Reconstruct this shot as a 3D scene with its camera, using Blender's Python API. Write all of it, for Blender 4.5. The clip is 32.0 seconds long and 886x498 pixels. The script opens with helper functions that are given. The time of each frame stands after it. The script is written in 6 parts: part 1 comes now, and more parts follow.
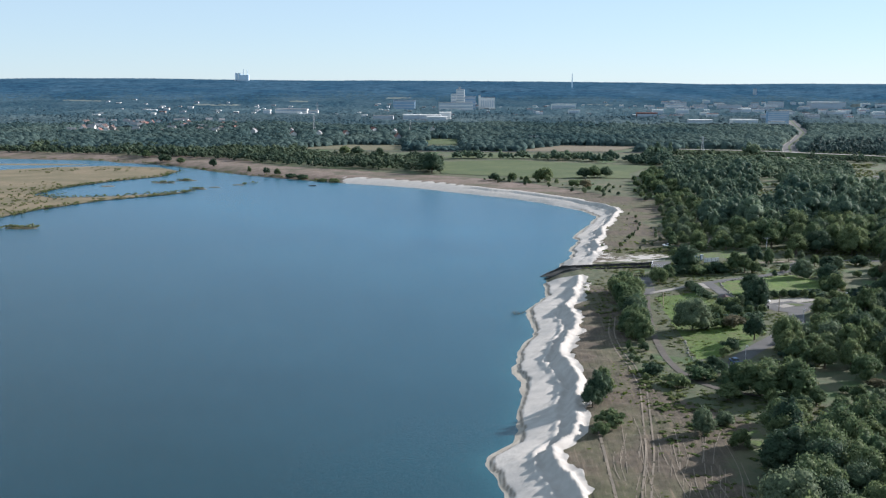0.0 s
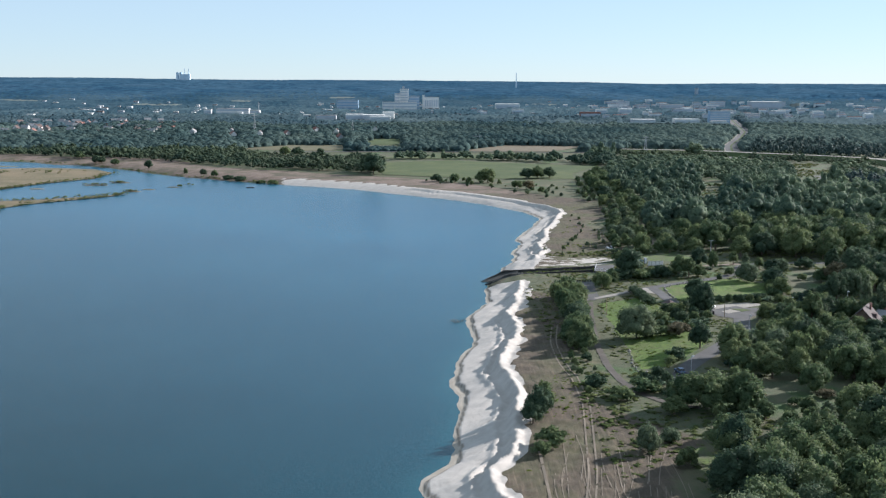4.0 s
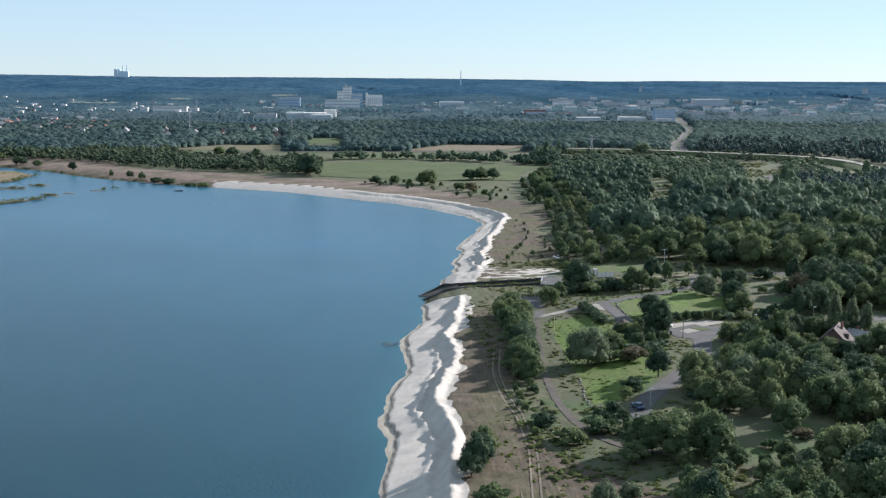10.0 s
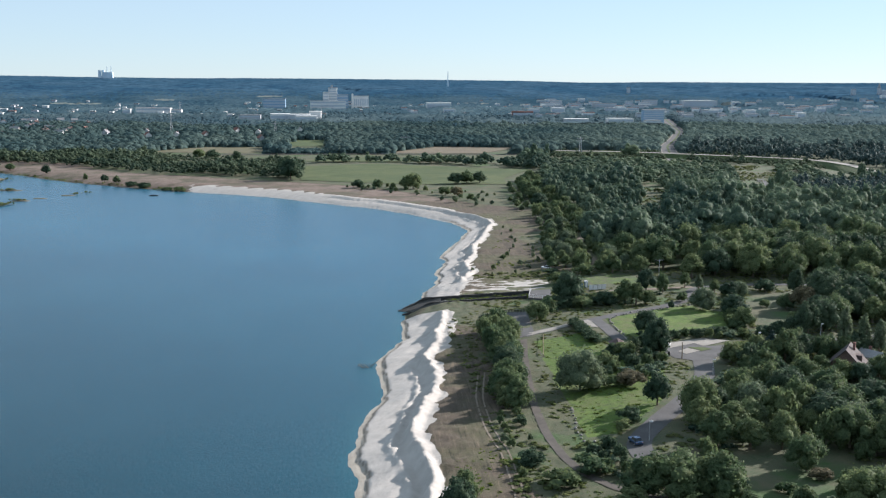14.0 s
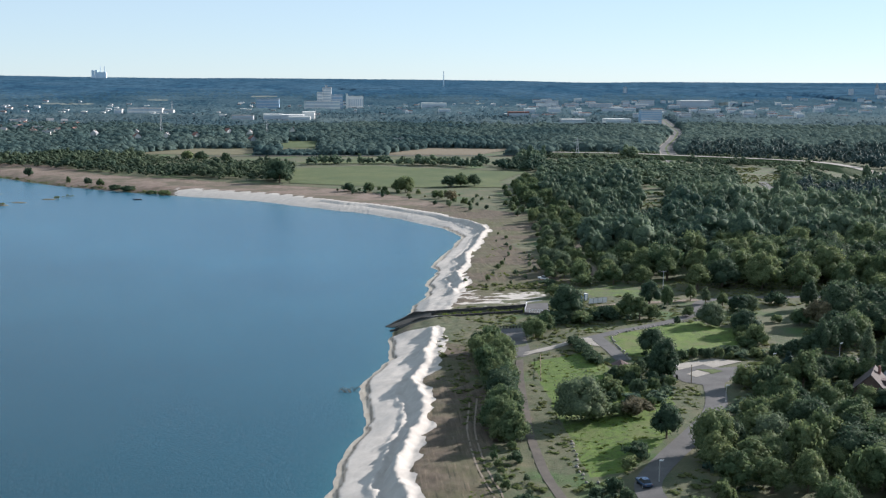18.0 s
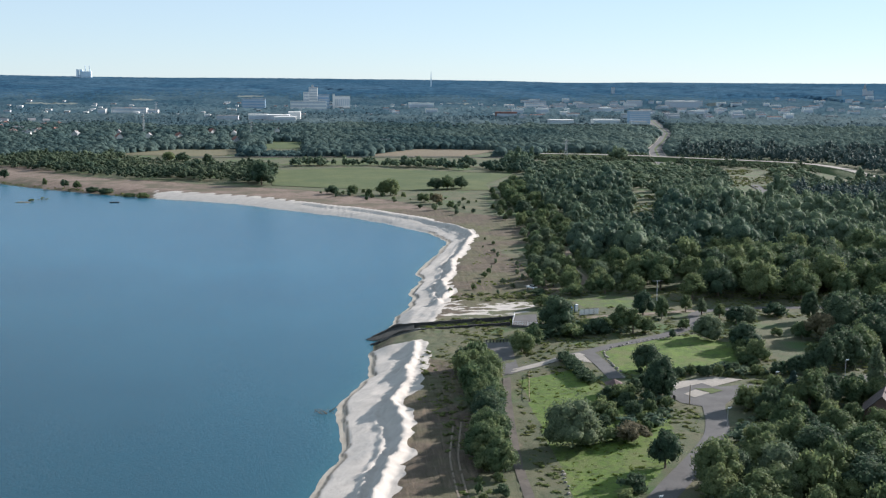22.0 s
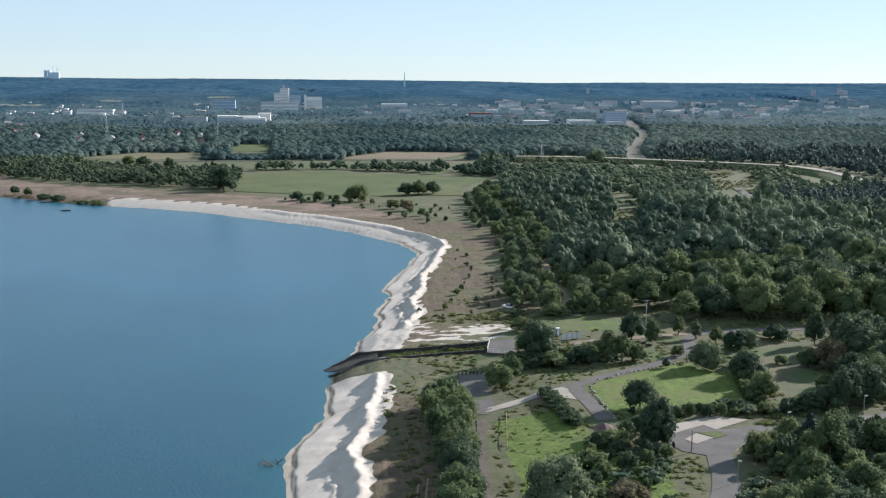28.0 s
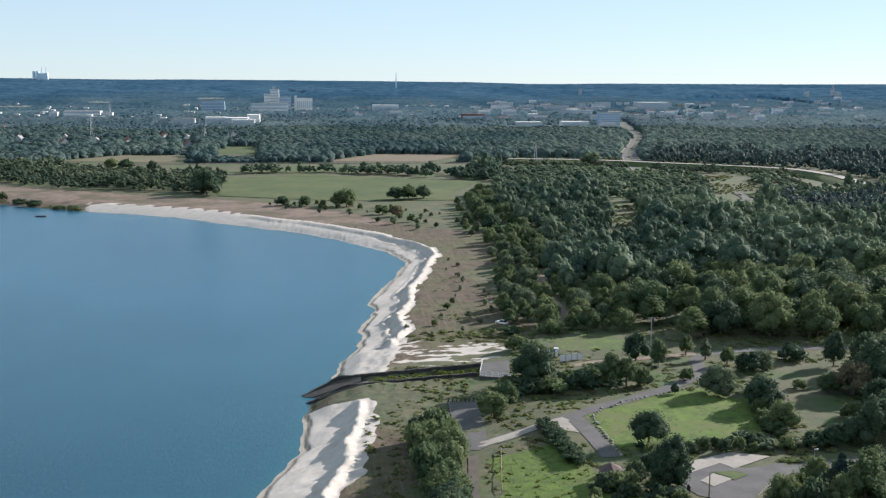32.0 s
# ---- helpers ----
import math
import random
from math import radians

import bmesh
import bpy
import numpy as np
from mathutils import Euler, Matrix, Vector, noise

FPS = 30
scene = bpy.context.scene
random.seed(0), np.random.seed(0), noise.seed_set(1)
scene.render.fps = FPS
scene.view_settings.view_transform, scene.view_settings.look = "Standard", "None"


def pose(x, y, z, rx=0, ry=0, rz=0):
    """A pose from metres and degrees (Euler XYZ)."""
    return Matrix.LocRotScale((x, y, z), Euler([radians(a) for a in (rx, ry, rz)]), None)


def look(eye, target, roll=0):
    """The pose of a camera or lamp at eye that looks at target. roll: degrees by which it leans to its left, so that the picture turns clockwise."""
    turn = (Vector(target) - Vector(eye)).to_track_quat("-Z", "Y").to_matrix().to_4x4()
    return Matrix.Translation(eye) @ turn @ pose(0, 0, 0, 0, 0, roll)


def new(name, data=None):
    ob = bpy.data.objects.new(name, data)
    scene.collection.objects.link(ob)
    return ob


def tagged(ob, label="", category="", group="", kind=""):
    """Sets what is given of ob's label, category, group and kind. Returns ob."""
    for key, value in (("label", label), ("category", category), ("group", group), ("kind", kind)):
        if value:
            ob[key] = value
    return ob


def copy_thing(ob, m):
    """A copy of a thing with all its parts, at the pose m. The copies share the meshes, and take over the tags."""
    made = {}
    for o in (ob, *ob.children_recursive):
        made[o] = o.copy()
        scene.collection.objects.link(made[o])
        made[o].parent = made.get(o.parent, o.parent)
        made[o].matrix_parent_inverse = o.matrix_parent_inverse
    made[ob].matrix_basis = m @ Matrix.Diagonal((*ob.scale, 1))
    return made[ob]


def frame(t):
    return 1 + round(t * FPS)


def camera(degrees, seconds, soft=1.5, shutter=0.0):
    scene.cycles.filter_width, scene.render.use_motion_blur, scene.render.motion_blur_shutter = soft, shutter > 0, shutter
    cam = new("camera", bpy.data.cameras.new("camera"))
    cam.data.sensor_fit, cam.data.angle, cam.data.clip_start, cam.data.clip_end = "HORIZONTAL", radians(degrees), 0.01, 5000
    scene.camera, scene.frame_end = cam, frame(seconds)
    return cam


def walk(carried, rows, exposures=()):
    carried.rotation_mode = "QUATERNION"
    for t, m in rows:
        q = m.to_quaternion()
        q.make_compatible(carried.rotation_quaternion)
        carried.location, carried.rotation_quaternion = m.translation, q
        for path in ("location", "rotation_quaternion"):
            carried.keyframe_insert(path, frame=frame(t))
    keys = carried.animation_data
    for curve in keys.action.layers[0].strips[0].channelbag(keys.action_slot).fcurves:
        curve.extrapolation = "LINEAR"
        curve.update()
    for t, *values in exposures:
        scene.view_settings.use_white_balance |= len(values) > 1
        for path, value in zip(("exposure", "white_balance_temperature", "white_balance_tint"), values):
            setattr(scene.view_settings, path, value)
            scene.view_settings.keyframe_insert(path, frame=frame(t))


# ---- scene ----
cam = camera(44.0, 32.0, 1.3)
PATH = [
    (0, (0.258, -3.033, 80.318), (0.207, -1.057, 80.016), 0.1),
    (1, (1.267, -0.565, 80.196), (1.236, 1.412, 79.894), 0.2),
    (2, (1.886, 2.666, 80.093), (1.881, 4.643, 79.792), 0.3),
    (3, (2.477, 6.715, 80.198), (2.499, 8.692, 79.897), 0.3),
    (3.5, (2.846, 9.026, 80.324), (2.881, 11.003, 80.022), 0.2),
    (5.5, (4.395, 19.599, 80.311), (4.477, 21.574, 80.007), 0.2),
    (6, (4.811, 22.471, 80.436), (4.904, 24.446, 80.131), 0.2),
    (7, (5.82, 28.591, 80.352), (5.93, 30.565, 80.047), 0.2),
    (8, (6.929, 34.995, 80.244), (7.052, 36.968, 79.939), 0.2),
    (9, (8.002, 41.093, 80.207), (8.136, 43.065, 79.901), 0.1),
    (10, (8.814, 47.123, 80.334), (8.959, 49.094, 80.027), 0.2),
    (11, (9.857, 53.2, 80.312), (10.009, 55.17, 80.004), 0.2),
    (12, (10.76, 59.393, 80.355), (10.919, 61.363, 80.048), 0.2),
    (13, (11.977, 65.987, 80.046), (12.14, 67.957, 79.74), 0.2),
    (14, (12.943, 72.055, 80.115), (13.11, 74.025, 79.81), 0.2),
    (14.5, (13.264, 74.976, 80.242), (13.433, 76.945, 79.935), 0.2),
    (16.5, (15.484, 87.324, 80.076), (15.656, 89.292, 79.769), 0.2),
    (17, (15.912, 90.027, 80.098), (16.085, 91.996, 79.792), 0.2),
    (18, (16.835, 95.968, 80.176), (17.009, 97.937, 79.871), 0.2),
    (19, (17.826, 102.56, 80.384), (18.001, 104.529, 80.079), 0.2),
    (20, (18.653, 105.743, 80.351), (18.832, 107.711, 80.046), 0.2),
    (21, (19.088, 108.99, 80.308), (19.275, 110.957, 80.003), 0.3),
    (22, (19.797, 113.774, 80.331), (19.993, 115.741, 80.026), 0.3),
    (23, (20.667, 119.194, 80.222), (20.872, 121.16, 79.918), 0.3),
    (24, (21.691, 124.794, 80.015), (21.905, 126.76, 79.712), 0.3),
    (25, (22.763, 130.825, 79.992), (22.986, 132.789, 79.689), 0.3),
    (25.5, (23.248, 133.926, 79.929), (23.475, 135.89, 79.626), 0.3),
    (27.5, (25.185, 146.002, 80.071), (25.424, 147.964, 79.767), 0.2),
    (28, (25.757, 149.181, 80.166), (25.998, 151.143, 79.862), 0.2),
    (29, (26.48, 156.082, 79.832), (26.725, 158.043, 79.528), 0.2),
    (30, (27.464, 162.929, 79.548), (27.714, 164.89, 79.245), 0.2),
    (31, (28.377, 169.263, 79.666), (28.63, 171.224, 79.362), 0.2),
    (32, (29.752, 173.872, 79.863), (30.007, 175.832, 79.561), 0.2),
]
walk(cam, [(t, look(eye, target, roll)) for t, eye, target, roll in PATH], [(0.0, 0.68, 5900, 11), (32.0, 0.72, 6180, 12)])

# ---- world, sun ----
SUN_EL, SUN_AZ = radians(23), math.atan2(0.88, 0.47)
world = bpy.data.worlds.new("sky")
scene.world = world
world.use_nodes = True
wn = world.node_tree.nodes
wl = world.node_tree.links
sky = wn.new("ShaderNodeTexSky")
sky.sky_type = "NISHITA"
sky.sun_disc = False
sky.sun_elevation, sky.sun_rotation = SUN_EL, SUN_AZ
sky.altitude, sky.air_density, sky.dust_density, sky.ozone_density = 300, 0.8, 0.05, 3.5
wn["Background"].inputs["Strength"].default_value = 0.086
haze = wn.new("ShaderNodeMix")
haze.data_type = "RGBA"
haze.inputs[0].default_value = 0.62
haze.inputs[7].default_value = (4.95, 5.9, 6.3, 1)
wl.new(sky.outputs[0], haze.inputs[6])
wl.new(haze.outputs[2], wn["Background"].inputs["Color"])
sun = new("sun", bpy.data.lights.new("sun", "SUN"))
sun.data.energy, sun.data.angle, sun.data.color = 6.0, radians(0.6), (1.0, 0.91, 0.82)
sun.matrix_world = look((math.sin(SUN_AZ) * math.cos(SUN_EL), math.cos(SUN_AZ) * math.cos(SUN_EL), math.sin(SUN_EL)), (0, 0, 0))


# ---- materials ----
def mat(name, base, rough=0.8, metal=0.0):
    m = bpy.data.materials.new(name)
    m.use_nodes = True
    b = m.node_tree.nodes["Principled BSDF"]
    b.inputs["Base Color"].default_value = (*base, 1)
    b.inputs["Roughness"].default_value = rough
    b.inputs["Metallic"].default_value = metal
    b.inputs["Specular IOR Level"].default_value = 0.3
    return m, m.node_tree.nodes, m.node_tree.links, b


def node(nodes, kind, **values):
    n = nodes.new(kind)
    for k, v in values.items():
        n.inputs[k].default_value = v
    return n


def noise_node(nodes, links, vec, scale, detail=4.0, rough=0.6):
    n = node(nodes, "ShaderNodeTexNoise", Scale=scale, Detail=detail, Roughness=rough)
    links.new(vec, n.inputs["Vector"])
    return n.outputs["Fac"]


def mix(nodes, links, fac, a, b):
    m = nodes.new("ShaderNodeMix")
    m.data_type = "RGBA"
    for sock, v in ((m.inputs[0], fac), (m.inputs[6], a), (m.inputs[7], b)):
        if isinstance(v, bpy.types.NodeSocket):
            links.new(v, sock)
        elif isinstance(v, tuple):
            sock.default_value = (*v, 1)
        else:
            sock.default_value = v
    return m.outputs[2]


def ramp(nodes, links, fac, lo, hi):
    r = nodes.new("ShaderNodeMapRange")
    r.inputs["From Min"].default_value, r.inputs["From Max"].default_value = lo, hi
    links.new(fac, r.inputs["Value"])
    return r.outputs[0]


def bump(nodes, links, b, fac, strength, dist):
    n = node(nodes, "ShaderNodeBump", Strength=strength, Distance=dist)
    links.new(fac, n.inputs["Height"])
    links.new(n.outputs[0], b.inputs["Normal"])


def varied(name, a, b_, scale=1.0, rough=0.85, fine=8.0, strength=0.3, dist=0.05, metal=0.0):
    """A surface whose colour wanders between two tones at two sizes, with a fine relief."""
    m, n, l, b = mat(name, a, rough, metal)
    v = n.new("ShaderNodeNewGeometry").outputs["Position"]
    big = ramp(n, l, noise_node(n, l, v, scale), 0.35, 0.65)
    small = ramp(n, l, noise_node(n, l, v, scale * fine), 0.3, 0.7)
    c = mix(n, l, big, a, b_)
    dark = tuple(0.72 * q for q in a)
    c2 = mix(n, l, small, dark, c)
    l.new(mix(n, l, 0.5, c, c2), b.inputs["Base Color"])
    bump(n, l, b, small, strength, dist)
    return m


def foliage(name, a, b_, warm, per_island=False, see_through=0.3, clump=0.0, up=0.25, relief=0.7, grain=1.1):
    """Leaves: the tone differs from tree to tree and in patches, with the relief of leaf sprays and painted shade
    between them.
    """
    m, n, l, b = mat(name, a, 0.75)
    b.inputs["Specular IOR Level"].default_value = 0.12 if up < 0.25 else 0.0
    g = n.new("ShaderNodeNewGeometry")
    if per_island:
        tone = n.new("ShaderNodeAttribute")
        tone.attribute_name = "tone"
        rnd = tone.outputs["Fac"]
    else:
        rnd = n.new("ShaderNodeObjectInfo").outputs["Random"]
    patch = noise_node(n, l, g.outputs["Position"], 0.35, 3.0)
    c = mix(n, l, rnd, a, b_)
    c = mix(n, l, ramp(n, l, patch, 0.5, 0.8), c, warm)
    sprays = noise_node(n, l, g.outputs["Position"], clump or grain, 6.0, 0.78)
    # Shade in the hollows painted dark bluish, spray tops painted bright and warm.
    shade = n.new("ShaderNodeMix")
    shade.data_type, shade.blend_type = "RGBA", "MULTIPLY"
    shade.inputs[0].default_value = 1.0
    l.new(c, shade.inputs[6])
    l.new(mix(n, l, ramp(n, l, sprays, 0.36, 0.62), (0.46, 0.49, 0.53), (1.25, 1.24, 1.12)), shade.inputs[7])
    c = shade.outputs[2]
    l.new(c, b.inputs["Base Color"])
    lean = n.new("ShaderNodeMix")
    lean.data_type = "VECTOR"
    lean.inputs[0].default_value = up
    l.new(g.outputs["Normal"], lean.inputs[4])
    lean.inputs[5].default_value = (0, 0, 1)
    unit = n.new("ShaderNodeVectorMath")
    unit.operation = "NORMALIZE"
    l.new(lean.outputs[1], unit.inputs[0])
    rough = node(n, "ShaderNodeBump", Strength=0.5 * relief, Distance=0.3 / (clump or grain))
    l.new(sprays, rough.inputs["Height"])
    l.new(unit.outputs[0], rough.inputs["Normal"])
    l.new(rough.outputs[0], b.inputs["Normal"])
    t = n.new("ShaderNodeBsdfTranslucent")
    l.new(c, t.inputs["Color"])
    s = n.new("ShaderNodeMixShader")
    s.inputs[0].default_value = see_through
    l.new(b.outputs[0], s.inputs[1])
    l.new(t.outputs[0], s.inputs[2])
    l.new(s.outputs[0], n["Material Output"].inputs["Surface"])
    return m


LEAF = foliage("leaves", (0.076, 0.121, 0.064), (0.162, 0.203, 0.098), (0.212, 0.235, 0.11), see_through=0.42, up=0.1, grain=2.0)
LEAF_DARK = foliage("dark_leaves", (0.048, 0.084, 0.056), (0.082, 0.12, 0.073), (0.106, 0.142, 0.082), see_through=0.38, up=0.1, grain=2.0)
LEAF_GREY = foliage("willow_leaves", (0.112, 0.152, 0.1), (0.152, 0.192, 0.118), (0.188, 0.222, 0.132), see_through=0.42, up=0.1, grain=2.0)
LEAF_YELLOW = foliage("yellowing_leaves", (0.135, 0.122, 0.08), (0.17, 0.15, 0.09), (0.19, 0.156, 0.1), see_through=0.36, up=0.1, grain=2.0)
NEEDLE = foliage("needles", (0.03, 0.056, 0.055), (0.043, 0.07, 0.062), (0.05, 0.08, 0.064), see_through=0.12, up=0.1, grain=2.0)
# Blue is raised in this green to stand for haze.
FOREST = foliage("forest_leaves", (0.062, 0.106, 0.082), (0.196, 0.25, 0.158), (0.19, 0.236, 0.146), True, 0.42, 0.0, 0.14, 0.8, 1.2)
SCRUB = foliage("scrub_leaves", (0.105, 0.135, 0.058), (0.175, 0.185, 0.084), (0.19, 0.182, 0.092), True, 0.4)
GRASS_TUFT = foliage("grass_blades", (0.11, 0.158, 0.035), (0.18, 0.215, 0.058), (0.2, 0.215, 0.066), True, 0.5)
# Five belts of far woods: distance haze is painted into the leaf colours.
FAR_WOOD = foliage("hazed_far_leaves", (0.052, 0.09, 0.099), (0.15, 0.196, 0.176), (0.132, 0.174, 0.16), True, 0.3, 0.5, 0.3, 0.8)
HAZED_WOOD = foliage("hazed_blue_leaves", (0.046, 0.086, 0.114), (0.124, 0.168, 0.188), (0.106, 0.148, 0.17), True, 0.2, 0.3, 0.4, 0.7)
DISTANT_WOOD = foliage("hazed_distant_leaves", (0.04, 0.082, 0.116), (0.1, 0.148, 0.178), (0.088, 0.136, 0.166), True, 0.1, 0.16, 0.45, 0.6)
REMOTE_WOOD = foliage("hazed_remote_leaves", (0.03, 0.068, 0.104), (0.072, 0.118, 0.155), (0.06, 0.106, 0.144), True, 0.1, 0.08, 0.6, 0.4)
HORIZON_WOOD = foliage("hazed_horizon_leaves", (0.03, 0.076, 0.134), (0.056, 0.11, 0.17), (0.05, 0.102, 0.162), True, 0.05, 0.03, 0.75, 0.25)
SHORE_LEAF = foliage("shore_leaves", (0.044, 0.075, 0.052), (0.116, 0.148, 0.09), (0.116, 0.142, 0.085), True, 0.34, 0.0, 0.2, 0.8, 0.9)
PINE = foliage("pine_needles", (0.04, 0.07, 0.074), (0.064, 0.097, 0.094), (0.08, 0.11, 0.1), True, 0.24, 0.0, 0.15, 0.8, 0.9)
BARK = varied("bark", (0.12, 0.09, 0.065), (0.2, 0.165, 0.13), 1.5)
ASPHALT = varied("asphalt", (0.085, 0.083, 0.083), (0.118, 0.115, 0.114), 0.25, 0.9, 12.0, 0.2, 0.01)
OLD_PATH = varied("worn_path", (0.082, 0.072, 0.062), (0.115, 0.1, 0.085), 0.4, 0.92, 10.0, 0.25, 0.02)
PALE_PAVING = varied("pale_paving", (0.26, 0.24, 0.21), (0.33, 0.305, 0.27), 0.3, 0.9)
GRAVEL = varied("gravel_path", (0.17, 0.14, 0.105), (0.23, 0.19, 0.15), 0.4, 0.95)
CONCRETE = varied("concrete", (0.15, 0.147, 0.14), (0.22, 0.215, 0.2), 0.5, 0.85)
DARK_CONCRETE = varied("dark_concrete", (0.06, 0.058, 0.054), (0.1, 0.096, 0.088), 0.5, 0.85)
RIPRAP = varied("dark_stone", (0.03, 0.03, 0.03), (0.065, 0.062, 0.055), 0.6, 0.9, 5.0, 0.8, 0.3)
WHITE_WALL = varied("white_render", (0.72, 0.72, 0.7), (0.8, 0.79, 0.76), 0.1, 0.8)
GREY_WALL = varied("grey_facade", (0.42, 0.45, 0.48), (0.5, 0.52, 0.55), 0.1, 0.8)
PLASTER = varied("weathered_plaster", (0.22, 0.21, 0.195), (0.29, 0.28, 0.26), 0.4, 0.85)
BLUE_WALL = varied("blue_facade", (0.25, 0.38, 0.52), (0.3, 0.43, 0.56), 0.1, 0.7)
FAR_GLASS = varied("pale_window", (0.42, 0.48, 0.54), (0.48, 0.54, 0.6), 0.2, 0.3)
GLASS = varied("dark_window", (0.03, 0.04, 0.05), (0.05, 0.06, 0.07), 0.2, 0.15)
ROOF_RED = varied("red_tiles", (0.2, 0.1, 0.085), (0.28, 0.145, 0.115), 0.6, 0.85)
BRICK_WALL = varied("weathered_brick", (0.13, 0.085, 0.072), (0.18, 0.12, 0.1), 0.8, 0.9)
ROOF_BROWN = varied("brown_tiles", (0.1, 0.072, 0.068), (0.14, 0.1, 0.094), 0.6, 0.85)
ROOF_DARK = varied("dark_tiles", (0.07, 0.055, 0.053), (0.1, 0.078, 0.074), 0.6, 0.85)
ROOF_GREY = varied("grey_roof", (0.25, 0.25, 0.26), (0.34, 0.34, 0.34), 0.2, 0.8)
STEEL = varied("galvanised_steel", (0.45, 0.46, 0.47), (0.55, 0.55, 0.56), 1.0, 0.5, 6.0, 0.1, 0.01, 0.6)
BLUE_PLASTIC = varied("blue_plastic", (0.04, 0.1, 0.2), (0.05, 0.13, 0.25), 1.0, 0.4)
DARK = varied("dark_metal", (0.03, 0.03, 0.032), (0.05, 0.05, 0.05), 2.0, 0.5)
CAR_PAINT = varied("dark_blue_paint", (0.04, 0.07, 0.13), (0.05, 0.085, 0.15), 1.0, 0.25)
CAR_WHITE = varied("white_paint", (0.75, 0.75, 0.75), (0.8, 0.8, 0.8), 1.0, 0.3)
WOOD = varied("weathered_wood", (0.2, 0.15, 0.1), (0.3, 0.24, 0.17), 2.0)
STONE = varied("boulder", (0.2, 0.19, 0.165), (0.3, 0.28, 0.25), 1.0)
FIELD = varied("meadow", (0.05, 0.077, 0.024), (0.078, 0.1, 0.033), 0.03, 0.95, 12.0, 0.4, 0.3)
FIELD_TAN = varied("stubble_field", (0.115, 0.108, 0.062), (0.145, 0.132, 0.074), 0.02, 0.95, 12.0, 0.4, 0.3)
DRY_SPIT = varied("dry_reed_land", (0.125, 0.112, 0.062), (0.225, 0.172, 0.108), 0.03, 0.95, 10.0, 0.5, 0.3)
# Field colour shifted to grey-blue: distance haze is in the base colour.
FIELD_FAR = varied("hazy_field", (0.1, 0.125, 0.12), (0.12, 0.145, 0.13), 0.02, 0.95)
FIELD_BROWN = varied("ploughed_field", (0.14, 0.115, 0.08), (0.17, 0.14, 0.09), 0.03, 0.95, 12.0, 0.4, 0.3)
MEADOW = varied("mown_meadow", (0.046, 0.073, 0.022), (0.09, 0.108, 0.038), 0.022, 0.95, 6.0, 0.5, 0.4)
# Near the sky's colour, so the skyline structures look faint with haze.
FAR_HAZE = varied("hazed_concrete", (0.55, 0.68, 0.78), (0.6, 0.72, 0.81), 0.01, 0.9)


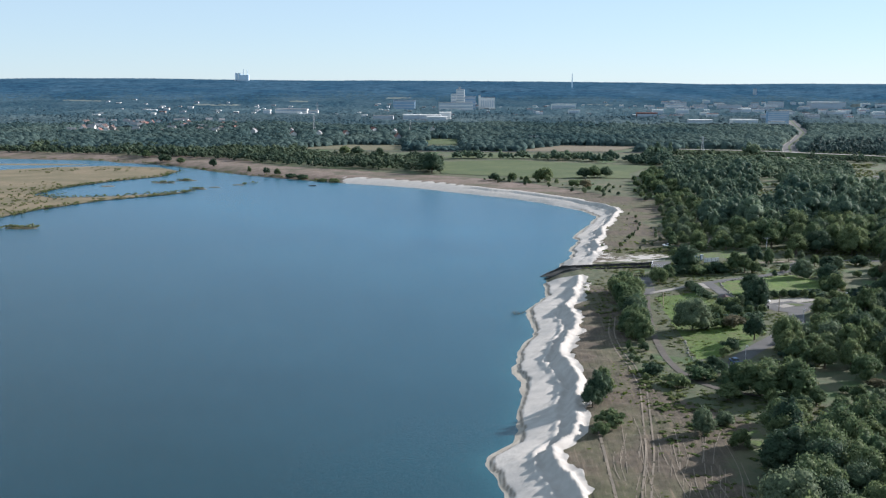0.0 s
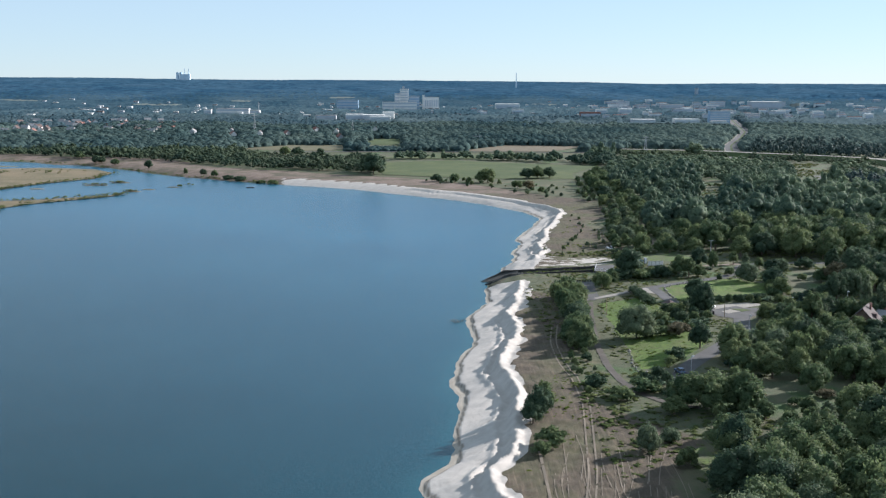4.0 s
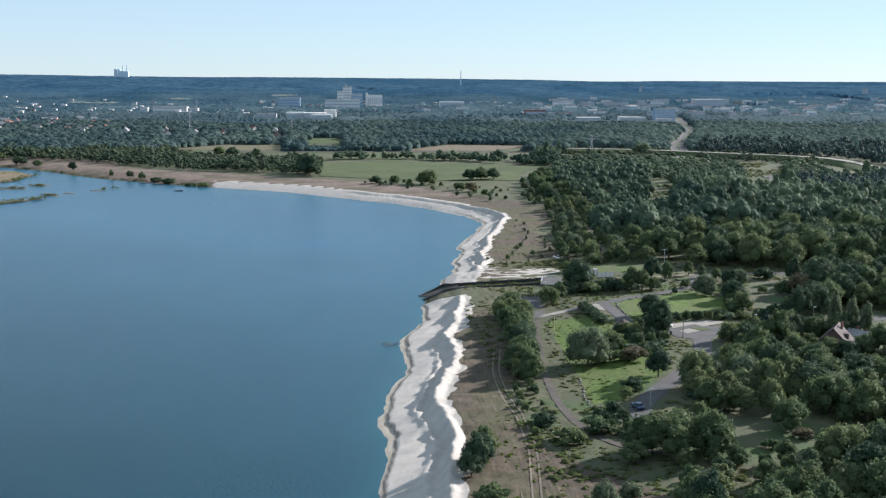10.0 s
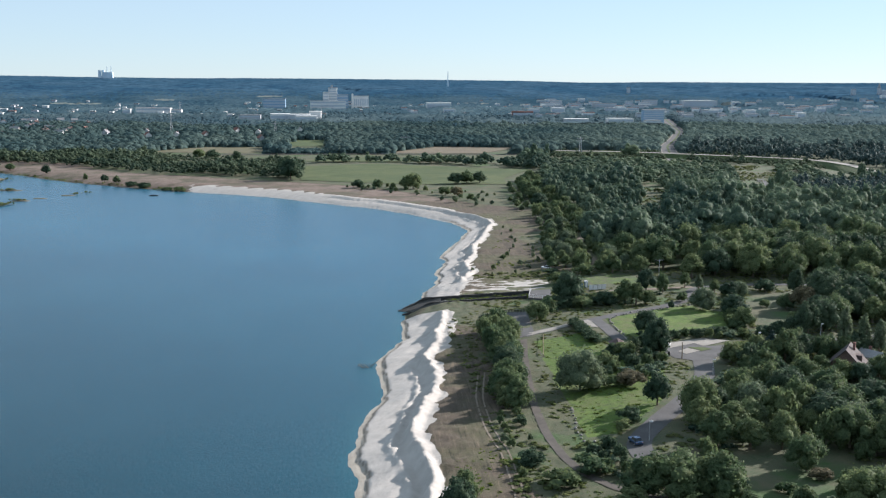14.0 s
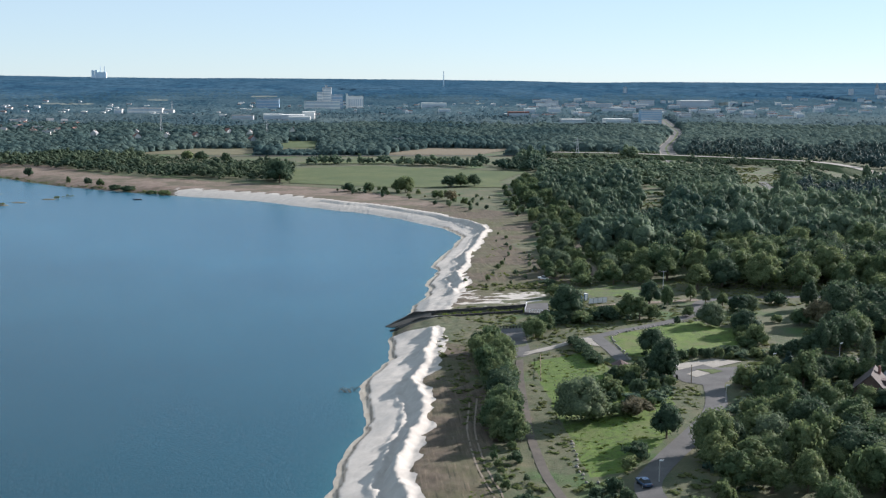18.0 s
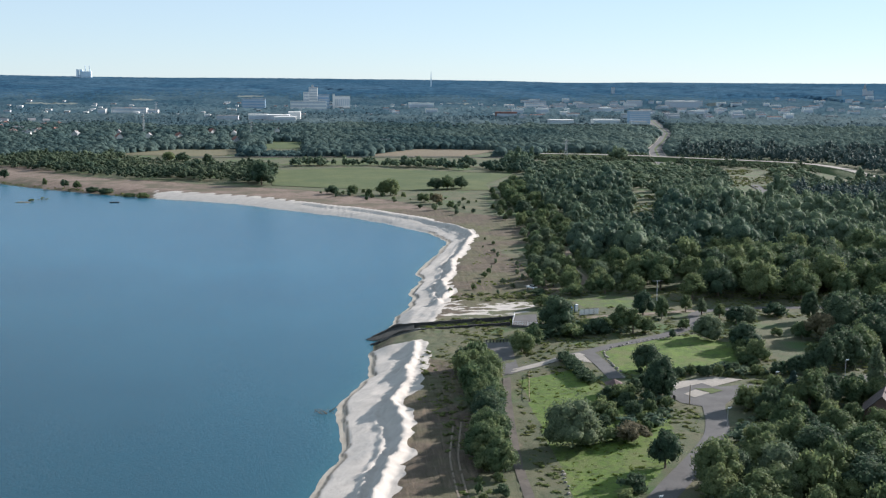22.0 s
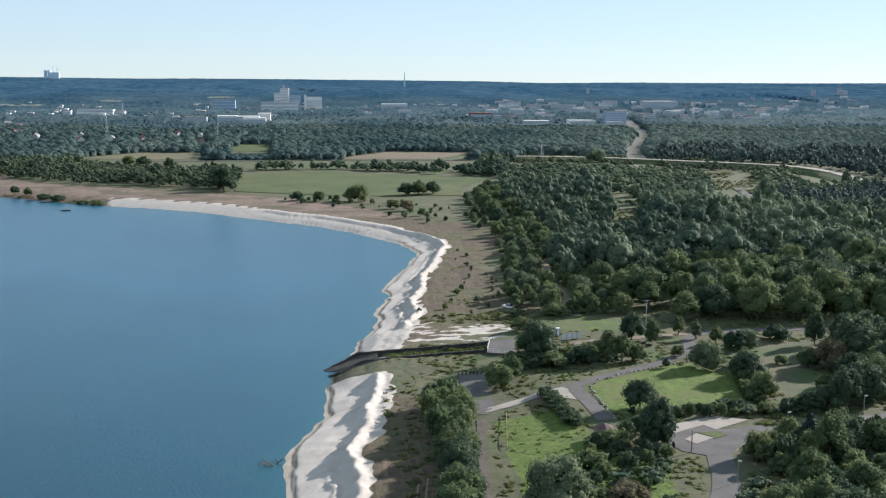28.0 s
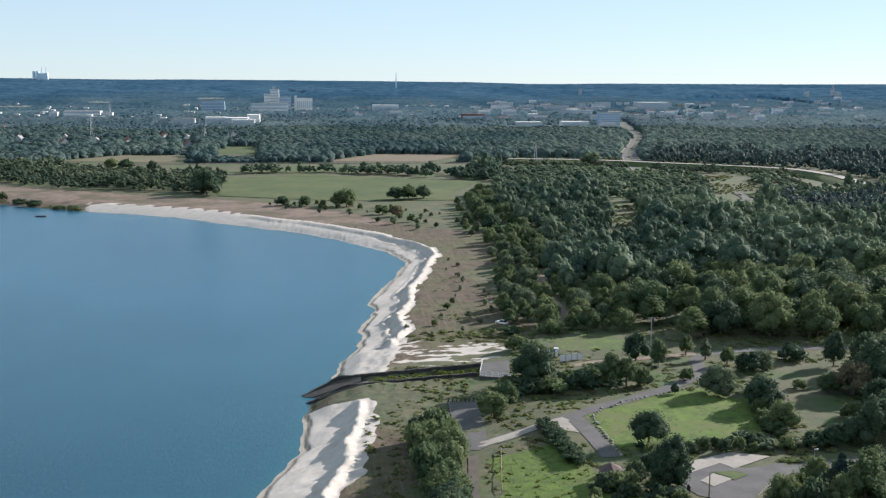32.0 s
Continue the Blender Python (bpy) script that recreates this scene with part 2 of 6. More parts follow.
def ground_material():
    m, n, l, b = mat("ground", (0.2, 0.17, 0.1), 0.95)
    v = n.new("ShaderNodeNewGeometry").outputs["Position"]

    def mask(name):
        a = n.new("ShaderNodeAttribute")
        a.attribute_name = name
        return a.outputs["Fac"]

    big = noise_node(n, l, v, 0.03)
    mid = noise_node(n, l, v, 0.25, 5.0)
    fine = noise_node(n, l, v, 1.6, 5.0, 0.7)
    tuft = ramp(n, l, mid, 0.45, 0.62)
    rough = mix(n, l, tuft, (0.074, 0.085, 0.044), (0.045, 0.072, 0.032))
    rough = mix(n, l, ramp(n, l, fine, 0.4, 0.7), rough, (0.094, 0.088, 0.056))
    rough = mix(n, l, ramp(n, l, noise_node(n, l, v, 0.06, 4.0, 0.65), 0.5, 0.64), rough, (0.104, 0.098, 0.056))
    rough = mix(n, l, ramp(n, l, noise_node(n, l, v, 0.045, 4.0, 0.65), 0.47, 0.36), rough, (0.05, 0.09, 0.028))
    soil = mix(n, l, ramp(n, l, mid, 0.35, 0.65), (0.068, 0.052, 0.038), (0.104, 0.08, 0.057))
    soil = mix(n, l, ramp(n, l, fine, 0.52, 0.68), soil, (0.052, 0.052, 0.025))
    soil = mix(n, l, ramp(n, l, big, 0.45, 0.6), soil, (0.076, 0.076, 0.037))
    drawn = n.new("ShaderNodeMapping")
    drawn.inputs["Scale"].default_value = (1.0, 0.05, 1.0)
    drawn.inputs["Rotation"].default_value = (0, 0, 0.12)
    l.new(v, drawn.inputs["Vector"])
    streak = noise_node(n, l, drawn.outputs[0], 1.3, 5.0, 0.7)
    soil = mix(n, l, ramp(n, l, streak, 0.54, 0.68), soil, (0.14, 0.108, 0.074))
    soil = mix(n, l, ramp(n, l, streak, 0.44, 0.34), soil, (0.04, 0.037, 0.021))
    lawn = mix(n, l, ramp(n, l, mid, 0.35, 0.65), (0.062, 0.116, 0.016), (0.1, 0.152, 0.026))
    lawn = mix(n, l, ramp(n, l, fine, 0.5, 0.75), lawn, (0.1173, 0.1293, 0.0461))
    clumps = noise_node(n, l, v, 0.7, 5.0, 0.7)
    lawn = mix(n, l, ramp(n, l, clumps, 0.5, 0.62), lawn, (0.0469, 0.0668, 0.0185))
    lawn = mix(n, l, ramp(n, l, noise_node(n, l, v, 0.11, 4.0), 0.52, 0.66), lawn, (0.098, 0.115, 0.038))
    sand = mix(n, l, ramp(n, l, mid, 0.35, 0.65), (0.39, 0.36, 0.325), (0.46, 0.425, 0.385))
    sand = mix(n, l, ramp(n, l, fine, 0.6, 0.8), sand, (0.33, 0.3, 0.268))
    jit = ramp(n, l, mid, 0.2, 0.8)
    half = n.new("ShaderNodeMath")
    half.operation = "MULTIPLY_ADD"
    l.new(jit, half.inputs[0])
    half.inputs[1].default_value, half.inputs[2].default_value = 0.5, -0.25

    def worn(name, sharp=0.12):
        a = n.new("ShaderNodeMath")
        l.new(mask(name), a.inputs[0])
        l.new(half.outputs[0], a.inputs[1])
        return ramp(n, l, a.outputs[0], 0.5 - sharp, 0.5 + sharp)

    c = mix(n, l, worn("soil"), rough, soil)
    pink = mix(n, l, ramp(n, l, mid, 0.35, 0.65), (0.135, 0.1, 0.08), (0.2, 0.152, 0.122))
    pink = mix(n, l, ramp(n, l, big, 0.48, 0.6), pink, (0.085, 0.075, 0.048))
    pink = mix(n, l, ramp(n, l, noise_node(n, l, v, 0.09, 5.0, 0.7), 0.5, 0.62), pink, (0.11, 0.088, 0.064))
    c = mix(n, l, worn("bare"), c, pink)
    c = mix(n, l, worn("lawn"), c, lawn)
    c = mix(n, l, worn("sand", 0.06), c, sand)
    wet = mix(n, l, ramp(n, l, mid, 0.4, 0.6), (0.31, 0.275, 0.225), (0.37, 0.33, 0.275))
    c = mix(n, l, mask("wet"), c, wet)
    # The little cliff's shaded face, painted as a dark line.
    c = mix(n, l, mask("scarp_shade"), c, (0.19, 0.16, 0.125))
    # Ground from 1.7 km on: haze painted as a blue-green ground colour.
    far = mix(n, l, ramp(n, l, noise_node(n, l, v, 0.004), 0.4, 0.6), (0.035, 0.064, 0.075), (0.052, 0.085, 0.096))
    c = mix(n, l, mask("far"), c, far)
    l.new(c, b.inputs["Base Color"])
    bump(n, l, b, fine, 0.5, 0.25)
    return m


def water_material():
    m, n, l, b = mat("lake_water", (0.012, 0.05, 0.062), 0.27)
    b.inputs["Specular IOR Level"].default_value = 0.27
    b.inputs["IOR"].default_value = 1.33
    v = n.new("ShaderNodeNewGeometry").outputs["Position"]
    s = n.new("ShaderNodeMapping")
    s.inputs["Scale"].default_value = (1.0, 0.6, 1.0)
    s.inputs["Rotation"].default_value = (0, 0, 0.5)
    l.new(v, s.inputs["Vector"])
    w = noise_node(n, l, s.outputs[0], 1.5, 5.0, 0.7)
    big = noise_node(n, l, v, 0.008, 3.0)
    axes = n.new("ShaderNodeSeparateXYZ")
    l.new(v, axes.inputs[0])
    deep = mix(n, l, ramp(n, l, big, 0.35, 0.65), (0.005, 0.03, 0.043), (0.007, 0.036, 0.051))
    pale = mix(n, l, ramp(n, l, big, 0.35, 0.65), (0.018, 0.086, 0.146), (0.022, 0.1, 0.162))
    grade = n.new("ShaderNodeMath")
    grade.operation = "MULTIPLY_ADD"
    l.new(axes.outputs[0], grade.inputs[0])
    grade.inputs[1].default_value = 0.8
    l.new(axes.outputs[1], grade.inputs[2])
    # Tone runs from dark to pale along y + 0.8 x, whatever the depth.
    c = mix(n, l, ramp(n, l, grade.outputs[0], 170, 560), deep, pale)
    shoal = n.new("ShaderNodeAttribute")
    shoal.attribute_name = "shoal"
    c = mix(n, l, shoal.outputs["Fac"], c, (0.024, 0.105, 0.13))
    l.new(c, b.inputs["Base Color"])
    bump(n, l, b, w, 0.32, 0.4)
    return m


GROUND, WATER = ground_material(), water_material()


# ---- mesh helpers ----
def mesh_from(name, verts, faces_by_size, material, smooth=False):
    """A mesh out of arrays: verts (n, 3) and a list of face arrays, each (m, 3) or (m, 4)."""
    me = bpy.data.meshes.new(name)
    faces = [np.asarray(f, dtype=np.int32) for f in faces_by_size if len(f)]
    loops = np.concatenate([f.ravel() for f in faces])
    sizes = np.concatenate([np.full(len(f), f.shape[1], dtype=np.int32) for f in faces])
    starts = np.concatenate([[0], np.cumsum(sizes)[:-1]]).astype(np.int32)
    me.vertices.add(len(verts))
    me.vertices.foreach_set("co", np.asarray(verts, dtype=np.float32).ravel())
    me.loops.add(len(loops))
    me.loops.foreach_set("vertex_index", loops)
    me.polygons.add(len(sizes))
    me.polygons.foreach_set("loop_start", starts)
    me.polygons.foreach_set("loop_total", sizes)
    if smooth:
        me.polygons.foreach_set("use_smooth", np.ones(len(sizes), dtype=bool))
    me.update(calc_edges=True)
    me.validate()
    me.materials.append(material)
    return me


def part(name, bm, material, parent, label=""):
    me = bpy.data.meshes.new(name)
    bm.to_mesh(me)
    bm.free()
    me.materials.append(material)
    ob = new(name, me)
    ob.parent = parent
    return tagged(ob, label)


def under(name, me, parent, label=""):
    ob = new(name, me)
    ob.parent = parent
    return tagged(ob, label)


def box_into(bm, x0, y0, z0, x1, y1, z1):
    r = bmesh.ops.create_cube(bm, size=1)
    bmesh.ops.transform(bm, verts=r["verts"], matrix=Matrix.LocRotScale(((x0 + x1) / 2, (y0 + y1) / 2, (z0 + z1) / 2), None, (x1 - x0, y1 - y0, z1 - z0)))
    return r["verts"]


def box(x0, y0, z0, x1, y1, z1, bevel=0.0):
    bm = bmesh.new()
    box_into(bm, x0, y0, z0, x1, y1, z1)
    if bevel:
        bmesh.ops.bevel(bm, geom=bm.edges[:], offset=bevel, segments=2, affect="EDGES", profile=0.5)
    return bm


def rod(p, q, r0, r1=None, sides=8):
    bm = bmesh.new()
    p, q = Vector(p), Vector(q)
    bmesh.ops.create_cone(bm, cap_ends=True, segments=sides, radius1=r0, radius2=r0 if r1 is None else r1, depth=(q - p).length)
    bm.transform(Matrix.Translation((p + q) / 2) @ (q - p).to_track_quat("Z", "Y").to_matrix().to_4x4())
    return bm


def hashed(ix, iy, seed):
    h = (ix.astype(np.int64) * 374761393 + iy.astype(np.int64) * 668265263 + seed * 974634777) & 0x7FFFFFFF
    h = ((h ^ (h >> 13)) * 1274126177) & 0x7FFFFFFF
    return ((h ^ (h >> 16)) & 0xFFFF) / 65535.0


def wander(x, y, seed=0):
    """Smooth noise from -1 to 1 with one cell a unit."""
    x, y = np.asarray(x, float), np.asarray(y, float)
    ix, iy = np.floor(x), np.floor(y)
    fx, fy = x - ix, y - iy
    fx, fy = fx * fx * (3 - 2 * fx), fy * fy * (3 - 2 * fy)
    a, b = hashed(ix, iy, seed), hashed(ix + 1, iy, seed)
    c, d = hashed(ix, iy + 1, seed), hashed(ix + 1, iy + 1, seed)
    return 2 * ((a * (1 - fx) + b * fx) * (1 - fy) + (c * (1 - fx) + d * fx) * fy) - 1


def inside(x, y, poly):
    x, y = np.asarray(x, float), np.asarray(y, float)
    hit = np.zeros(x.shape, bool)
    for (x0, y0), (x1, y1) in zip(poly, poly[1:] + poly[:1]):
        if y0 != y1:
            hit ^= ((y0 > y) != (y1 > y)) & (x < (x1 - x0) * (y - y0) / (y1 - y0) + x0)
    return hit


def line_distance(x, y, line):
    x, y = np.asarray(x, float), np.asarray(y, float)
    best = np.full(x.shape, 1e9)
    for (x0, y0), (x1, y1) in zip(line, line[1:]):
        dx, dy = x1 - x0, y1 - y0
        t = np.clip(((x - x0) * dx + (y - y0) * dy) / (dx * dx + dy * dy), 0, 1)
        best = np.minimum(best, np.hypot(x - x0 - t * dx, y - y0 - t * dy))
    return best


def smooth(v, a, b):
    t = np.clip((v - a) / (b - a), 0, 1)
    return t * t * (3 - 2 * t)


# ---- the lie of the land ----
SHORE = [(14, -400), (12, 60), (9, 170), (8, 200), (5, 213), (4, 223), (7, 229), (11, 236), (11, 253), (14, 278), (12, 305), (15, 327),
         (21, 340), (22, 356), (18, 370), (28, 400), (30, 425), (31, 444), (38, 468), (43, 490), (49, 510), (47, 524), (54, 548),
         (53, 566), (62, 600), (69, 630), (77, 660), (64, 697), (48, 728), (26, 758), (0, 783)]
SHORE_FAR = [(-38, 826), (-76, 852), (-100, 866), (-157, 907), (-216, 956), (-253, 1004), (-288, 1037), (-326, 1072), (-395, 1108),
             (-487, 1130), (-900, 1190), (-4800, 1500)]


def rounded(line):
    """Cuts the corners off a line once."""
    out = [line[0]]
    for (x0, y0), (x1, y1) in zip(line, line[1:]):
        out += [(0.75 * x0 + 0.25 * x1, 0.75 * y0 + 0.25 * y1), (0.25 * x0 + 0.75 * x1, 0.25 * y0 + 0.75 * y1)]
    return out + [line[-1]]


SHORELINE = rounded(SHORE + SHORE_FAR[:6]) + SHORE_FAR[6:]
LAKE = SHORELINE + [(-4800, -400)]
PROMENADE = [(72, 258), (64, 264), (59, 272), (56, 283), (55, 300), (56, 323), (59, 351), (61, 368), (64, 388)]
ROAD_B = [(62, 392), (72, 397), (80, 402), (88, 406), (96, 413), (110, 421), (120, 428), (131, 438), (135, 446), (134, 454), (143, 461), (160, 463), (185, 462)]
ROAD_B2 = [(90, 407), (91, 392), (91, 380)]
ROAD_C = [(76, 268), (72, 279), (72, 290), (80, 302), (92, 319), (101, 333), (106, 347), (108, 358), (118, 366), (130, 370), (146, 373), (170, 378), (210, 390)]
HIGHWAY = [(640, 2230), (577, 1977), (506, 1688), (440, 1490), (379, 1321), (350, 1210), (336, 1150), (320, 1080)]
CROSS_ROAD = [(-150, 1206), (0, 1204), (118, 1201), (224, 1190), (304, 1165), (361, 1118), (400, 1090), (440, 1050), (445, 990), (436, 940), (428, 900)]
LAWN = [(94, 410), (105, 420), (127, 427), (136, 412), (128, 392), (117, 387), (99, 383), (93, 386)]
GREEN = [(72, 298), (63, 296), (64, 314), (65, 345), (67, 385), (86, 392), (86, 372), (96, 352), (90, 325), (83, 314)]
CHANNEL = [(30, 445.2), (38, 447.6), (44, 448.4), (53, 450), (63.5, 451.6), (75.5, 452.6)]
# Three grass openings; sunlight on them is painted as a brighter green.
LIT_GLADE = [(100, 469), (104, 485), (122, 487), (137, 476), (128, 467)]
SUNNY_GRASS = [(102, 284), (104, 298), (111, 299), (109, 284)]
LIT_GROVE = [(58, 232), (64, 233), (67, 220), (61, 217)]
SANDY_WAY = [(46, 458), (52, 472), (57, 491), (70, 489), (86, 483), (88, 474), (84, 464), (64, 460)]


def shore_gap(x, y):
    """Metres from the waterline: above zero on land."""
    d = line_distance(x, y, SHORELINE)
    d = np.where(inside(x, y, LAKE), -d, d)
    along = y - 0.6 * x
    return d + (1.1 * wander(along * 0.09, 0 * along, 24) + 0.5 * wander(along * 0.3, 0 * along, 25)) * (1 - smooth(np.abs(d), 5, 25)) * (1 - 0.8 * smooth(y, 434, 438) * (1 - smooth(y, 450, 455)))


def rim_width(along):
    """How wide the wet rim is below the little cliff at the water's edge."""
    return 1.5 + 0.8 * wander(along * 0.07, 0 * along, 18) + 0.45 * wander(along * 0.3, 0 * along, 20)


def height(x, y):
    x, y = np.asarray(x, float), np.asarray(y, float)
    d = shore_gap(x, y)
    along = y - 0.6 * x
    far = smooth(y, 660, 740) * (x < 85)
    near_ridge = smooth(d, 5.5, 8.5) * (1 - 0.85 * far)
    dj = d + near_ridge * (0.6 * wander(along * 0.05, d * 0.1, 3) + 0.35 * wander(along * 0.4, d * 0.3, 4) + 0.45 * (0.5 - np.abs(wander(along * 0.28, d * 0.15, 14))) + 0.3 * wander(along * 0.9, d * 0.5, 15))
    broad = 15.5 + 1 * far + 1.5 * wander(along * 0.05, 0 * y, 5)
    u = np.where(d > 2.0, np.maximum(dj, 2.0), d) / broad
    piled = np.interp(u, [0, 0.13, 0.5, 0.58, 0.66, 0.72, 0.79, 0.86, 1.0, 1.1], [0.35, 0.6, 1.5, 2.3, 1.5, 1.7, 3.2, 4.7, 3.3, 3.6])
    single = np.interp(u, [0, 0.13, 0.5, 0.66, 0.72, 0.79, 0.86, 1.0, 1.1], [0.35, 0.6, 1.45, 1.75, 2.1, 3.3, 4.7, 3.3, 3.6])
    lone = smooth(y, 345, 390) * (1 - smooth(y, 470, 490))
    piled = piled + (single - piled) * lone
    plain = np.interp(u, [0, 0.13, 0.4, 1.0], [0.35, 0.6, 2.2, 3.8])
    amount = (1 - smooth(y, 424, 434)) + smooth(y, 482, 490) * (1 - 0.5 * far)
    amount = amount * (0.9 + (0.25 * wander(along * 0.09, 0 * y, 6) + 0.22 * wander(along * 0.5, 0 * y, 16)) * (1 - 0.8 * far))
    z = plain + (piled - plain) * amount
    z = z + (0.22 * wander(along * 0.3, x * 0.3, 7) + 0.14 * wander(along * 0.8, x * 0.8, 17)) * smooth(d, 6, 9) * (1 - 0.8 * far)
    rim = rim_width(along)
    z = z * smooth(d, rim, rim + 0.7) + 0.15 * np.clip(d / 1.4, 0, 1) * (1 - smooth(d, rim, rim + 0.7))
    z = np.where(d < 0, np.maximum(d * 0.22, -5), z)
    ditch = line_distance(x, y, CHANNEL)
    z = np.where(d > -6, z - (z + 0.8 - 3.7 * smooth(x, 33, 50)) * (1 - smooth(ditch, 3.4, 4.4)), z)
    flat = smooth(d, 30, 60)
    z = z * (1 - flat) + flat * (4.0 + 1.0 * smooth(x, 60, 85) * (1 - smooth(y, 480, 600)))
    r = np.hypot(x - 15, y - 90)
    left = smooth(-x, -1500, 1600)
    # Raised beyond 3 km so the ground's edge meets the camera's horizon.
    z = z + (62 + 15.5 * left + 3 * wander(np.arctan2(x, y) * 14, 0 * y, 9)) * smooth(r, 3000, 5100) * 1.08
    return z


def ground_sheet():
    gx = np.unique(np.round(np.concatenate([np.arange(0, 58, 0.6), np.arange(58, 100, 1.0), np.arange(100, 190, 3.0), 190 + 10 * np.arange(12) ** 1.25, -(3 + 5 * np.arange(24) ** 1.3),
                                            np.linspace(420, 4900, 46), np.linspace(-4900, -320, 46)]), 2))
    gy = np.unique(np.round(np.concatenate([np.linspace(-400, 150, 14), np.arange(150, 184, 3), np.arange(184, 440, 0.8), np.arange(440, 700, 1.2), np.arange(700, 900, 3.0), np.arange(900, 1200, 7.0), np.linspace(1200, 4950, 60)]), 2))
    X, Y = np.meshgrid(gx, gy)
    Z = height(X, Y)
    Z = Z - 7 * smooth(np.hypot(X, Y), 2100, 2600) - 15 * smooth(np.hypot(X, Y), 2700, 3300)
    D = shore_gap(X, Y)
    along = Y - 0.6 * X
    far = smooth(Y, 680, 760) * (X < 75)
    wide = 16.3 + 2 * far + 1.6 * wander(along * 0.05, 0 * Y, 5) + 1.6 * wander(along * 0.3, D * 0.2, 8) * (1 - 0.85 * far)
    wide = wide + 1.2 * smooth(Y, 360, 400) * (Y < 450)
    sandy = smooth(wide - D, -0.6, 0.6) * (1 - smooth(Y, 430.5, 433) * (1 - smooth(Y, 453, 456))) * np.where(Y > 780, smooth(X, -112, -92), 1.0) * (Y < 900)
    low = smooth(7 - D, -1, 1) * (Y > 440) * (Y < 470)
    sandy = np.maximum(sandy, np.maximum((0.46 + 0.4 * wander(X * 0.12, Y * 0.5, 19) + 0.3 * wander(X * 0.5, Y * 1.1, 26)) * inside(X, Y, SANDY_WAY), low * (Y > 453)))
    soil = smooth(47 - 15 * smooth(Y, 235, 275) - 15 * smooth(Y, 400, 412) * (1 - smooth(Y, 462, 475)) - D + 9 * wander(X * 0.03, Y * 0.03, 11), -4, 8) * (D > 0)
    soil = np.where((Y > 480) & (Y <= 700), smooth(44 - D + 18 * wander(X * 0.03, Y * 0.03, 11), -4, 8) * (D > 0), soil)
    soil = np.where((Y > 700), smooth(62 - D + 14 * wander(X * 0.012, Y * 0.012, 12), -6, 8) * (D > 0), soil)
    lawn = np.maximum(inside(X, Y, LAWN) | inside(X, Y, GREEN), 0.48 * np.any([inside(X, Y, p) for p in (LIT_GLADE, SUNNY_GRASS, LIT_GROVE)], axis=0))
    soil = soil * (1 - lawn)
    wet = smooth(0.5 - Z, 0, 0.2) * (D > -3) * (D < 4) * (sandy > 0.2) * (Y < 690)
    # Band along the little cliff that gets the painted shade.
    scarp_shade = smooth(0.42 - np.abs(D - rim_width(along) - 0.35), 0, 0.25) * (Y < 690) * (sandy > 0.3) * (D > 0.4)
    ny, nx = X.shape
    idx = np.arange(nx * ny).reshape(ny, nx)
    quads = np.stack([idx[:-1, :-1], idx[:-1, 1:], idx[1:, 1:], idx[1:, :-1]], -1).reshape(-1, 4)
    verts = np.stack([X, Y, Z], -1).reshape(-1, 3)
    bare = smooth(58 - D + 12 * wander(X * 0.012, Y * 0.012, 12), -6, 8) * (D > 3) * smooth(Y, 735, 790) * (X < 90)
    vals = dict(bare=bare, scarp_shade=scarp_shade, sand=sandy, soil=soil, lawn=lawn, wet=wet, far=smooth(np.hypot(X, Y), 1700, 2600))
    is_sand = (sandy.ravel()[quads].mean(1) > 0.5) & (D.ravel()[quads].mean(1) > -3)
    deep = D.ravel()[quads].max(1) < -60
    for name, keep, label, cat in (("ground", ~is_sand & ~deep, "dry grass, bare soil and lawn reaching to the wooded horizon", "ground"),
                                   ("sand_beach", is_sand, "pale piled sand with two ridges along the lake's edge", "beach")):
        q = quads[keep]
        used, inv = np.unique(q, return_inverse=True)
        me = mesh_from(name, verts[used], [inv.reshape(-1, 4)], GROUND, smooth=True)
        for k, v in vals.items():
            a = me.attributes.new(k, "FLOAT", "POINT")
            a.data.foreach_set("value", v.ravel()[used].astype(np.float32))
        tagged(new(name, me), label, cat, kind="structure")


ground_sheet()


def water_sheet():
    """The lake's surface; paler over the shoals along the near shore."""
    gx = np.unique(np.concatenate([np.linspace(-4900, -400, 24), np.arange(-400, -40, 20), np.arange(-40, 110, 2.5), (110, 140)]))
    gy = np.unique(np.concatenate([np.linspace(-420, 150, 12), np.arange(150, 720, 4.0), np.arange(720, 1240, 14.0), np.linspace(1250, 1900, 8)]))
    X, Y = np.meshgrid(gx, gy)
    D = -shore_gap(X, Y)
    idx = np.arange(X.size).reshape(X.shape)
    quads = np.stack([idx[:-1, :-1], idx[:-1, 1:], idx[1:, 1:], idx[1:, :-1]], -1).reshape(-1, 4)
    quads = quads[(Y.ravel()[quads].max(1) < 1240) | (X.ravel()[quads].max(1) < -150)]
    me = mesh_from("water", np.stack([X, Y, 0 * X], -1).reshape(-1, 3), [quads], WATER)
    a = me.attributes.new("shoal", "FLOAT", "POINT")
    a.data.foreach_set("value", (0.4 * np.exp(-np.clip(D, 0, 400) / 4.0) + 0.14 * np.exp(-np.clip(D, 0, 400) / 40.0)).ravel().astype(np.float32))
    tagged(new("water", me), "calm deep blue lake with fine ripples", "lake", kind="structure")


water_sheet()


